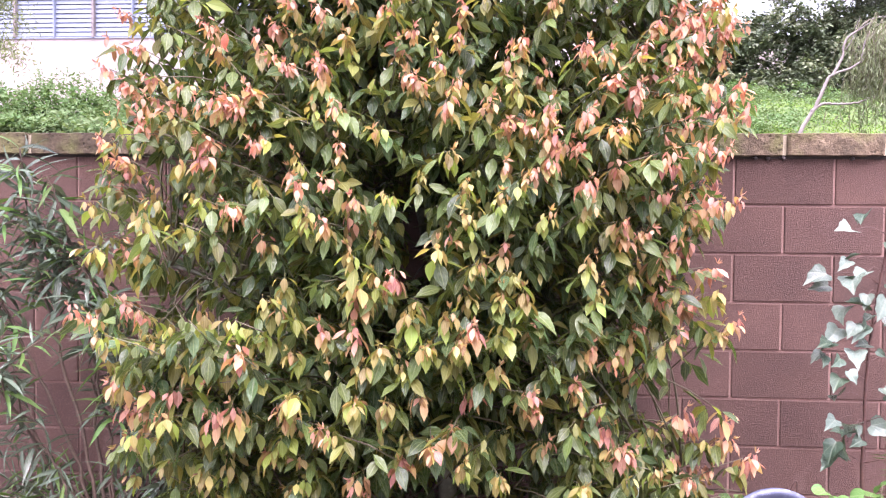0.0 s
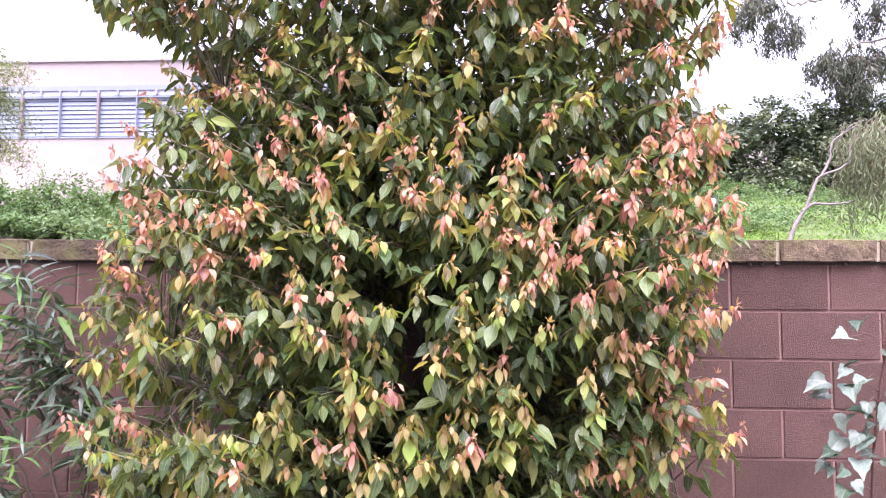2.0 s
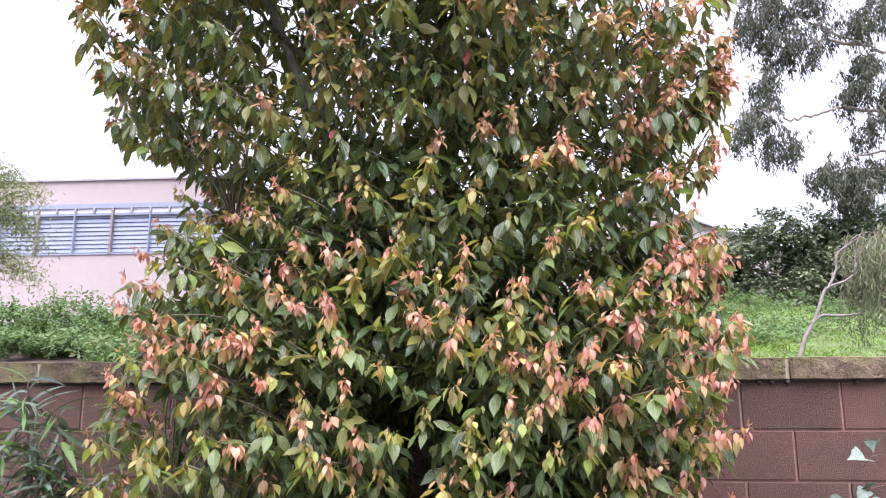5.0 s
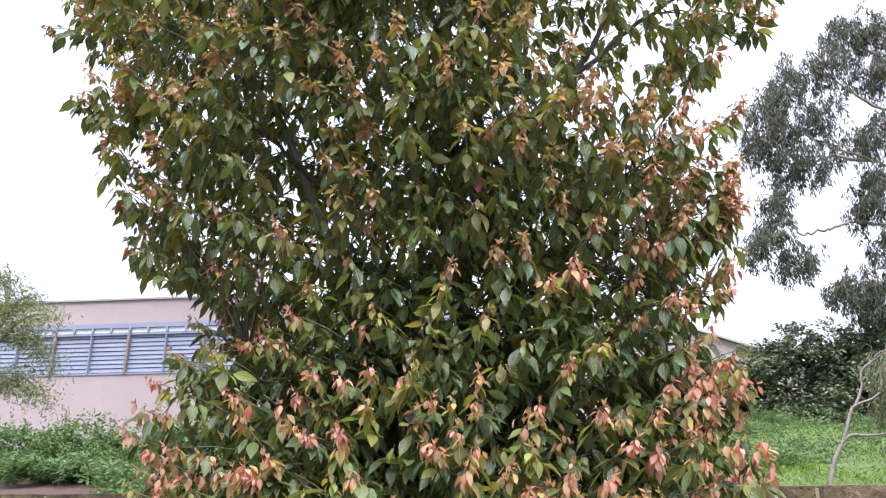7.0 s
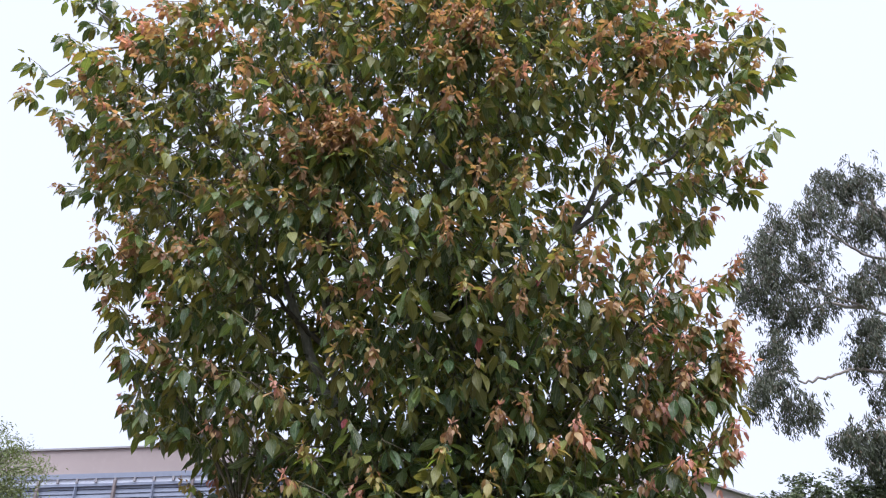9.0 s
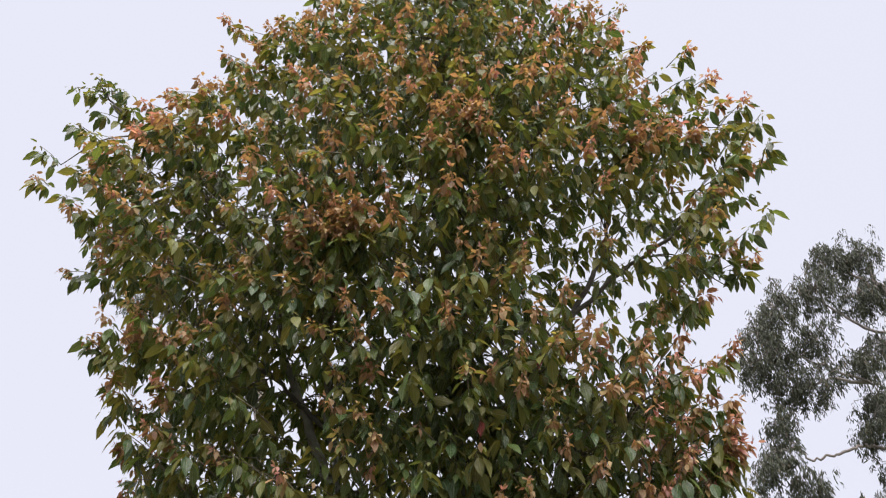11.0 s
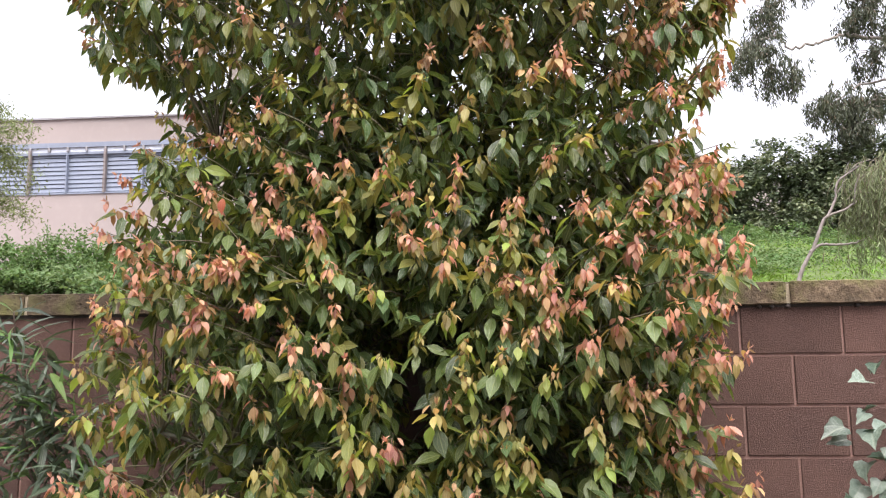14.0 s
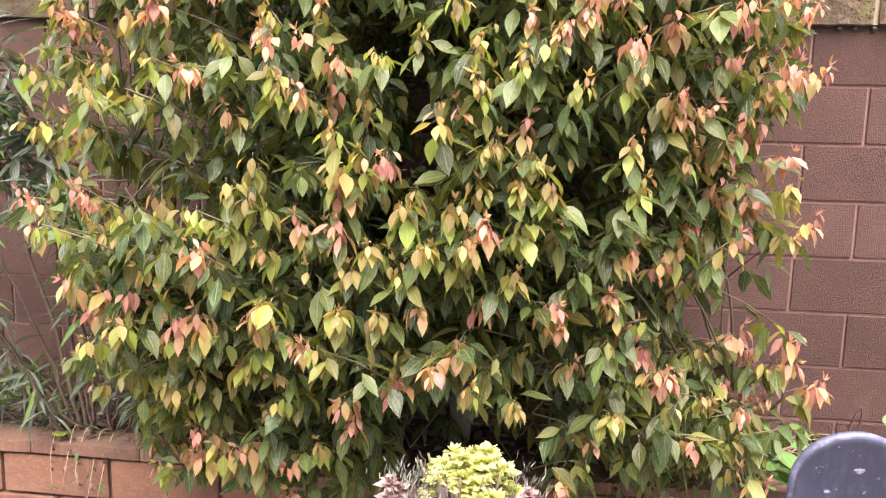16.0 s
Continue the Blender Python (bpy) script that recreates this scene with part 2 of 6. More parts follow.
M_HEDGE = foliage("hedge_leaf", (0.13, 0.162, 0.092), (0.09, 0.118, 0.066), (0.2, 0.235, 0.15), 0.35, 0.22, 0.3, 0.5)
M_HEDGETIP = foliage("hedge_tip_leaf", (0.26, 0.285, 0.175), (0.19, 0.22, 0.13), (0.33, 0.35, 0.24), 0.45, 0.25, 0.3, 0.4)
M_GUM = foliage("gum_leaf", (0.095, 0.105, 0.07), (0.063, 0.073, 0.05), (0.14, 0.155, 0.107), 0.5, 0.22, 0.3, 0.45)
M_GUMTIP = foliage("gum_leaf_brown", (0.14, 0.1, 0.07), (0.1, 0.09, 0.06), (0.2, 0.17, 0.12), 0.5, 0.12, 0.3, 0.4)
M_WILLOW = foliage("weeping_leaf", (0.21, 0.235, 0.13), (0.155, 0.18, 0.095), (0.3, 0.33, 0.2), 0.5, 0.3, 0.3, 0.4)
M_FEATHER = foliage("fine_leaf", (0.2, 0.225, 0.1), (0.15, 0.185, 0.08), (0.27, 0.3, 0.16), 0.55, 0.35, 0.3, 0.4)
M_STUCCO = surface("pale_stucco", (0.352, 0.3, 0.288), (0.325, 0.277, 0.266), (0.38, 0.325, 0.312), 0.95, 0.25, 3.0, 0.1, 8, 0.0)
M_COPING = surface("metal_coping", (0.34, 0.33, 0.34), (0.27, 0.26, 0.27), (0.42, 0.41, 0.42), 0.5, 1, 10, 0.05, 8, 0.0, metallic=0.4)
M_LOUVRE = surface("grey_blue_louvre", (0.235, 0.265, 0.335), (0.2, 0.23, 0.3), (0.28, 0.31, 0.38), 0.5, 0.8, 8, 0.05, 8, 0.05, metallic=0.1)
# blue-grey darkened to hold the shade seen between the slats
M_LOUVREBACK = surface("blue_grey_shade_wall", (0.1, 0.115, 0.15), (0.08, 0.095, 0.125), (0.13, 0.145, 0.18), 0.7, 0.6, 8, 0.05, 8, 0.0)
# pale blue-white that puts the brightness of a lit gap into the colour
M_LITGAP = surface("pale_lit_gap", (0.6, 0.64, 0.72), (0.54, 0.58, 0.66), (0.68, 0.72, 0.78), 0.4, 0.5, 4, 0.02, 4, 0.0)
M_POST = surface("brown_grey_post", (0.21, 0.18, 0.175), (0.16, 0.135, 0.13), (0.27, 0.235, 0.23), 0.7, 1.5, 12, 0.1, 10, 0.0)
M_CHAIR = surface("weathered_blue_plastic", (0.036, 0.041, 0.07), (0.024, 0.028, 0.05), (0.07, 0.077, 0.115), 0.42, 7, 60, 0.15, 60, 0.0,
                  spots=((0.3, 0.32, 0.42), 38.0, 0.62, 0.68), stretch=(1, 1, 0.3))
M_CHAIRRIM = surface("scuffed_plastic_edge", (0.085, 0.092, 0.14), (0.045, 0.05, 0.085), (0.24, 0.26, 0.34), 0.5, 14, 50, 0.2, 60, 0.0)
M_POT = surface("glazed_pot", (0.1, 0.06, 0.05), (0.07, 0.045, 0.04), (0.16, 0.1, 0.08), 0.4, 6, 40, 0.2, 60, 0.0)
M_BLOOM = foliage("pale_yellow_petal", (0.6, 0.61, 0.26), (0.5, 0.54, 0.18), (0.68, 0.68, 0.42), 0.6, 0.35, 0.2, 0.25)
M_SUCC = foliage("pink_succulent", (0.42, 0.24, 0.24), (0.3, 0.2, 0.2), (0.5, 0.34, 0.32), 0.45, 0.12, 0.3, 0.3)
M_SILVER = foliage("silver_leaf", (0.2, 0.19, 0.17), (0.13, 0.15, 0.12), (0.3, 0.3, 0.28), 0.7, 0.15, 0.3, 0.4)
M_DRY = surface("dry_straw", (0.4, 0.31, 0.2), (0.28, 0.21, 0.13), (0.5, 0.4, 0.28), 0.9, 20, 90, 0.2, 90, 0.0)
M_LUMP = surface("dark_lump", (0.045, 0.032, 0.028), (0.03, 0.022, 0.02), (0.12, 0.09, 0.075), 0.4, 60, 200, 0.3, 200, 0.1)
# near-black colour standing for the caps' shadow on the wall
M_CAPSHADE = surface("cap_shade", (0.03, 0.022, 0.018), (0.02, 0.015, 0.012), (0.06, 0.045, 0.035), 0.9, 8, 80, 0.4, 90, 0.0)
M_TIE = surface("black_rubber_tie", (0.015, 0.015, 0.016), (0.01, 0.01, 0.01), (0.03, 0.03, 0.03), 0.7, 20, 90, 0.2, 90, 0.0)


# ---- building helpers ----
def part(name, bm, material, parent=None, label="", smooth=False):
    me = bpy.data.meshes.new(name)
    bm.to_mesh(me)
    bm.free()
    me.materials.append(material)
    if smooth:
        me.shade_smooth()
    ob = new(name, me)
    ob.parent = parent
    if label:
        ob["label"] = label
    return ob


def empty(name, at, label, category, group="", kind=""):
    ob = new(name)
    ob.empty_display_size = 0.1
    ob.matrix_basis = pose(*at)
    return tagged(ob, label, category, group, kind)


def box(x0, x1, y0, y1, z0, z1, bevel=0.0):
    bm = bmesh.new()
    bmesh.ops.create_cube(bm, size=1)
    for v in bm.verts:
        v.co = Vector((x0 + (v.co.x + 0.5) * (x1 - x0), y0 + (v.co.y + 0.5) * (y1 - y0), z0 + (v.co.z + 0.5) * (z1 - z0)))
    if bevel:
        bmesh.ops.bevel(bm, geom=bm.edges[:], offset=bevel, segments=1, affect="EDGES")
    return bm


def rough_block(sx, sy, sz, cuts, amount, seed, scale=14.0):
    """A block with a worn, uneven face; origin at its lower front left corner."""
    bm = bmesh.new()
    bmesh.ops.create_cube(bm, size=1)
    bmesh.ops.bevel(bm, geom=bm.edges[:], offset=0.03, segments=1, affect="EDGES")
    bmesh.ops.subdivide_edges(bm, edges=[e for e in bm.edges if e.calc_length() > 0.5], cuts=cuts, use_grid_fill=True)
    for v in bm.verts:
        v.co = Vector(((v.co.x + 0.5) * sx, (v.co.y + 0.5) * sy, (v.co.z + 0.5) * sz))
        d = noise.noise_vector(v.co * scale + Vector((seed * 7.3, 0, 0)))
        v.co += Vector((0.3 * d.x, d.y, 0.6 * d.z)) * amount
    return bm


def tube_arrays(points, radii, sides=6):
    """Vertices and faces of a tapered tube along points."""
    pts = np.array(points, float)
    tang = np.gradient(pts, axis=0)
    tang /= np.linalg.norm(tang, axis=1)[:, None] + 1e-9
    ref = np.array((0.3, 0.9, 0.1)) if abs(tang[0][2]) > 0.7 else np.array((0, 0, 1.0))
    a = np.cross(tang, ref)
    a /= np.linalg.norm(a, axis=1)[:, None] + 1e-9
    b = np.cross(tang, a)
    ang = np.arange(sides) * 2 * np.pi / sides
    rings = pts[:, None] + np.array(radii)[:, None, None] * (np.cos(ang)[None, :, None] * a[:, None] + np.sin(ang)[None, :, None] * b[:, None])
    n = len(pts)
    faces = [(i * sides + j, i * sides + (j + 1) % sides, (i + 1) * sides + (j + 1) % sides, (i + 1) * sides + j) for i in range(n - 1) for j in range(sides)]
    faces += [tuple(reversed(range(sides))), tuple(range((n - 1) * sides, n * sides))]
    return rings.reshape(-1, 3), faces


def smooth_line(points, steps=5, wobble=0.0, rng=None):
    """A Catmull-Rom line through points."""
    p = np.array(points, float)
    p = np.vstack([2 * p[0] - p[1], p, 2 * p[-1] - p[-2]])
    out = []
    for i in range(1, len(p) - 2):
        for s in range(steps):
            u = s / steps
            out.append(0.5 * (2 * p[i] + (p[i + 1] - p[i - 1]) * u + (2 * p[i - 1] - 5 * p[i] + 4 * p[i + 1] - p[i + 2]) * u ** 2
                              + (3 * p[i] - p[i - 1] - 3 * p[i + 1] + p[i + 2]) * u ** 3))
    out.append(p[-2])
    out = np.array(out)
    if wobble:
        out[1:] += rng.normal(0, wobble, out[1:].shape)
    return out


def tubes(name, lines, material, parent=None, label="", sides=6, kind=""):
    """One mesh of several tubes; lines holds (points, first radius, last radius)."""
    vs, fs, base = [], [], 0
    for pts, r0, r1 in lines:
        v, f = tube_arrays(pts, np.linspace(r0, r1, len(pts)), sides)
        vs.append(v)
        fs += [tuple(i + base for i in q) for q in f]
        base += len(v)
    me = bpy.data.meshes.new(name)
    me.from_pydata(np.vstack(vs).tolist(), [], fs)
    me.materials.append(material)
    me.shade_smooth()
    ob = new(name, me)
    ob.parent = parent
    if label:
        ob["label"] = label
    if kind:
        ob["kind"] = kind
    return ob


def ovate(stations=((0.0, 0.0), (0.11, 0.4), (0.27, 0.84), (0.45, 1.0), (0.64, 0.8), (0.8, 0.44), (0.92, 0.13), (1.0, 0.0)), fold=0.34, petiole=0.3, wave=0.0):
    """A folded leaf blade on a stalk: vertices (across, along, up), faces, and a UV whose x is half a unit at the margin."""
    v, f = [(0, y, 0) for y, w in stations], []
    uv = [(0, y) for y, w in stations]
    n = len(stations)
    for sgn in (-1, 1):
        first = len(v)
        v += [(sgn * 0.5 * w, y, 0.5 * w * fold + wave * w * math.sin(9.5 * y + 1.3 * sgn)) for y, w in stations[1:-1]]
        uv += [(0.5 * sgn, y) for y, w in stations[1:-1]]
        last = len(v) - 1
        tri = [(0, first, 1)] + [(i, first + i - 1, first + i, i + 1) for i in range(1, n - 2)] + [(n - 2, last, n - 1)]
        f += tri if sgn > 0 else [tuple(reversed(t)) for t in tri]
    if petiole:
        k = len(v)
        v += [(-0.035, -petiole, 0.0), (0.035, -petiole, 0.0)]
        uv += [(0.0, -petiole), (0.0, -petiole)]
        f += [(0, k, k + 1)]
    return np.array(v, float), f, np.array(uv, float)


def blade(fold=0.1):
    """A narrow leaf: four triangles' worth of faces."""
    v = [(0, 0, 0), (-0.5, 0.35, fold), (0.5, 0.35, fold), (0, 0.4, 0), (-0.4, 0.7, fold), (0.4, 0.7, fold), (0, 1, 0)]
    return np.array(v, float), [(0, 3, 1), (0, 2, 3), (1, 3, 6, 4), (3, 2, 5, 6)]


def lobed():
    """A blunt three-lobed leaf, folded along its midrib."""
    rim = [(0.0, 0.0), (0.22, -0.06), (0.44, 0.1), (0.46, 0.28), (0.36, 0.42), (0.3, 0.62), (0.14, 0.74), (0.0, 1.0)]
    v, f = [(0, 0.3, 0.0)], []
    ring = rim + [(-x, y) for x, y in reversed(rim[1:-1])]
    v += [(x, y, 0.42 * abs(x) - 0.25 * (y - 0.3) ** 2) for x, y in ring]
    n = len(ring)
    f = [(0, 1 + i, 1 + (i + 1) % n) for i in range(n)]
    return np.array(v, float), f


def round_leaf():
    """A round, scalloped, slightly cupped leaf."""
    v, n = [(0, 0.45, -0.05)], 14
    for i in range(n):
        a = 2 * math.pi * i / n - math.pi / 2
        r = 0.5 * (1 + 0.07 * math.cos(7 * a)) * (0.72 if i == 0 else 1)
        v.append((r * math.cos(a), 0.45 + r * math.sin(a), 0.06 * math.cos(2 * a)))
    return np.array(v, float), [(0, 1 + i, 1 + (i + 1) % n) for i in range(n)]


def frames(axis, normal):
    axis = axis / (np.linalg.norm(axis, axis=1)[:, None] + 1e-9)
    normal = normal - (normal * axis).sum(1)[:, None] * axis
    normal = normal / (np.linalg.norm(normal, axis=1)[:, None] + 1e-9)
    return axis, normal, np.cross(axis, normal)


def leaf_mesh(name, template, at, axis, normal, length, width, which, mats, curl=0.15):
    """One mesh of many leaves; all arrays have one row a leaf."""
    tv, tf = template[:2]
    tuv = template[2] if len(template) > 2 else tv[:, :2]
    at, length, width, which = np.asarray(at, float), np.asarray(length, float), np.asarray(width, float), np.asarray(which, int)
    a, u, s = frames(np.asarray(axis, float), np.asarray(normal, float))
    cu = np.broadcast_to(np.asarray(curl, float), length.shape)
    twist = np.random.default_rng(len(length)).normal(0, 0.45 if len(length) > 1 else 0.0, len(length))[:, None] * np.maximum(tv[:, 1], 0)[None]
    x = tv[:, 0][None] * np.cos(twist) - tv[:, 2][None] * np.sin(twist)
    z = tv[:, 0][None] * np.sin(twist) + tv[:, 2][None] * np.cos(twist)
    y = tv[:, 1]
    lift = z * width[:, None] - cu[:, None] * (np.maximum(y, 0)[None] ** 2) * length[:, None]
    co = at[:, None] + s[:, None] * (x * width[:, None])[..., None] + a[:, None] * (y[None] * length[:, None])[..., None] + u[:, None] * lift[..., None]
    n, k = len(at), len(tv)
    sizes = np.array([len(f) for f in tf])
    loops = np.concatenate([np.array(f) for f in tf])
    me = bpy.data.meshes.new(name)
    me.vertices.add(n * k)
    me.vertices.foreach_set("co", co.reshape(-1))
    all_loops = (loops[None] + (np.arange(n) * k)[:, None]).reshape(-1)
    me.loops.add(len(all_loops))
    me.loops.foreach_set("vertex_index", all_loops.astype(np.int32))
    starts = np.concatenate([[0], np.cumsum(np.tile(sizes, n))[:-1]])
    me.polygons.add(n * len(tf))
    me.polygons.foreach_set("loop_start", starts.astype(np.int32))
    me.polygons.foreach_set("material_index", np.repeat(which, len(tf)).astype(np.int32))
    uvs = me.uv_layers.new(name="UVMap")
    uvs.data.foreach_set("uv", np.tile(tuv[loops], (n, 1)).reshape(-1))
    for m in mats:
        me.materials.append(m)
    me.update(calc_edges=True)
    me.validate()
    me.shade_smooth()
    return me


def leaf_part(name, template, at, axis, normal, length, width, which, mats, parent, curl=0.15, label="", kind=""):
    ob = new(name, leaf_mesh(name, template, at, axis, normal, length, width, which, mats, curl))
    ob.parent = parent
    if label:
        ob["label"] = label
    if kind:
        ob["kind"] = kind
    return ob


OVATE, NARROW, LOBED, ROUND = ovate(wave=0.05), blade(), lobed(), round_leaf()
PLAIN = ovate(((0.0, 0.0), (0.25, 0.85), (0.62, 0.82), (1.0, 0.0)), 0.34, 0)
LANCE = ovate(((0.0, 0.0), (0.15, 0.6), (0.4, 1.0), (0.65, 0.85), (0.85, 0.4), (1.0, 0.0)), 0.3, 0.08)


# ---- ground ----
def bank(x, y):
    """Height of the ground: a level yard, and the bank that the wall holds."""
    if y < 3.62:
        return -0.1
    far = 12.4 + 11.6 * min(max((x + 2.0) / 3.0, 0.0), 1.0)
    d = min(max(y, 4.0), far) - 4.0
    z = 1.1 + 0.213 * d + 0.35 * min(max((y - 24) / 6, 0), 1)
    return z + 0.10 * noise.noise(Vector((x * 0.35, y * 0.35, 0))) * min(1.0, d) + 0.05 * noise.noise(Vector((x * 1.3, y * 1.3, 4)))


xs = sorted({*np.arange(-30, 31, 1.0), *np.arange(-12, 13, 0.5), -2500, -600, -150, -60, 60, 150, 600, 2500})
ys = sorted({*np.arange(4, 34, 0.6), -2500, -500, -100, -30, -8, -2, 0, 2, 3.0, 3.61, 3.63, 60, 120, 500, 2500})
verts = [(x, y, bank(x, y)) for y in ys for x in xs]
nx = len(xs)
quads = [(j * nx + i, j * nx + i + 1, (j + 1) * nx + i + 1, (j + 1) * nx + i) for j in range(len(ys) - 1) for i in range(nx - 1)]
gme = bpy.data.meshes.new("ground")
gme.from_pydata(verts, [], quads)
gme.materials.append(M_GROUND)
gme.materials.append(M_YARD)
gme.materials.append(M_TURF)
for f in gme.polygons:
    f.material_index = 1 if f.center.y < 3.6 else (2 if f.center.x > 0.12 * f.center.y else 0)
gme.shade_smooth()
ground = tagged(new("ground", gme), "grey yard and a sloping bank of brown mulch behind the wall", "ground", kind="structure")

# ---- the block wall ----
BL, BH, Z0, X0, YW = 0.4064, 0.2032, 1.74, 1.22, 3.5
wall = part("wall_back", box(-60, 60, YW + 0.008, YW + 0.19, -0.1, Z0 + 0.06), M_MORTAR)
tagged(wall, "brown concrete block garden wall with pale mortar and mossy caps", "wall", kind="structure")

# an added wall behind the camera, never in view, that cuts the low skylight
unseen_wall = part("wall_house", box(-14, 14, -6.2, -6.0, -0.1, 3.0), M_UNSEEN)
tagged(unseen_wall, "plain beige wall added out of view to cut the low skylight", "wall", kind="structure")

# ---- raised bed ----
YP, ZP = 2.98, 0.27
M_DARKMORTAR = surface("dirty_mortar", (0.12, 0.07, 0.05), (0.07, 0.045, 0.035), (0.18, 0.12, 0.09), 0.95, 9, 90, 0.3, 120, 0.0)
bed = part("planter_wall", box(-30, 30, YP + 0.02, YP + 0.115, -0.1, ZP - 0.05), M_DARKMORTAR)
tagged(bed, "low reddish block planter wall with flat caps", "planter wall", kind="structure")
soil_bm = bmesh.new()
bmesh.ops.create_grid(soil_bm, x_segments=300, y_segments=8, size=0.5)
for v in soil_bm.verts:
    x, y = v.co.x * 30.0, 3.298 + v.co.y * 0.42
    v.co = Vector((x, y, 0.225 + 0.025 * noise.noise(Vector((x * 5, y * 5, 0)))))
soil = tagged(part("soil", soil_bm, M_SOIL, smooth=True), "dark damp soil in the raised bed", "soil", kind="structure")

# ---- the camphor tree ----
rng = np.random.default_rng(5)
ZS = np.array((0.28, 0.6, 0.85, 1.1, 1.5, 1.9, 2.2, 2.36, 2.52, 2.7, 3.0, 3.2, 3.38, 3.6, 3.85, 4.1, 4.4, 4.7, 5.0, 5.3, 5.6, 5.9, 6.05))
LEFT = np.array((-0.78, -0.88, -0.95, -1.0, -1.0, -0.95, -0.86, -0.73, -0.88, -1.1, -1.22, -1.29, -1.2, -1.4, -1.56, -1.67, -1.58, -1.1, -0.98, -0.9, -0.66, -0.36, -0.1))
RIGHT = np.array((0.82, 0.9, 0.6, 0.72, 0.9, 0.95, 0.84, 0.8, 0.82, 0.88, 0.94, 0.62, 0.78, 1.12, 1.26, 1.28, 1.14, 0.96, 0.85, 0.78, 0.66, 0.4, 0.15))
FRONT = np.array((2.6, 2.42, 2.32, 2.26, 2.26, 2.34, 2.4, 2.42, 2.4, 2.36, 2.3, 2.28, 2.27, 2.26, 2.26, 2.28, 2.32, 2.38, 2.45, 2.52, 2.58, 2.64, 2.7))
BACK = np.array((3.36, 3.38, 3.38, 3.38, 3.38, 3.38, 3.4, 3.4, 3.4, 3.42, 3.44, 3.46, 3.48, 3.5, 3.5, 3.5, 3.5, 3.48, 3.45, 3.4, 3.3, 3.2, 3.05))
MID_Y = 2.88


def in_crown(theta, z, r):
    """A point of the crown at a plan angle (0: to +x, -90 degrees: towards the yard), a height, and a share r of the way out."""
    lo, hi, f, b = (np.interp(z, ZS, a) for a in (LEFT, RIGHT, FRONT, BACK))
    cx = 0.5 * (lo + hi)
    c, s = math.cos(theta), math.sin(theta)
    k = (abs(c) ** 2.5 + abs(s) ** 2.5) ** (-1 / 2.5)
    bump = 1 + 0.11 * noise.noise(Vector((2.6 * c, 2.6 * s, 2.2 * z))) + 0.08 * noise.noise(Vector((6 * c, 6 * s, 6 * z)))
    rx, ry = 0.5 * (hi - lo), (b - MID_Y) if s > 0 else (MID_Y - f)
    return np.array((cx + rx * k * c * r * bump, MID_Y + ry * k * s * r * bump, z))


# thin places in the crown: middle x, height, half width, half height, how open
OPENINGS = ((0.62, 3.55, 0.3, 0.18, 0.95), (0.68, 3.26, 0.2, 0.12, 0.4), (0.82, 2.94, 0.12, 0.1, 0.2), (-0.17, 2.82, 0.2, 0.13, 0.55), (0.08, 3.02, 0.14, 0.08, 0.3),
            (-0.86, 2.86, 0.16, 0.1, 0.5), (-1.04, 2.68, 0.18, 0.12, 0.42), (-0.58, 2.95, 0.13, 0.13, 0.42), (-0.75, 4.45, 0.14, 0.22, 0.4), (0.3, 4.7, 0.14, 0.14, 0.3), (-1.35, 3.62, 0.14, 0.1, 0.4),
            (0.42, 2.6, 0.45, 0.4, -0.9), (0.8, 4.2, 0.4, 0.3, 0.14), (-0.5, 2.75, 0.45, 0.3, 0.2), (-0.72, 3.12, 0.36, 0.34, 0.15))
# stretches of bare wood that the leaves leave free: middle x, height, half width, half height
BARE = ((-0.5, 2.86, 0.1, 0.26), (-0.64, 3.14, 0.08, 0.18), (0.045, 2.42, 0.075, 0.16), (-0.17, 1.98, 0.1, 0.14), (0.52, 3.38, 0.16, 0.16), (0.02, 2.86, 0.055, 0.16), (-0.12, 1.62, 0.07, 0.09))


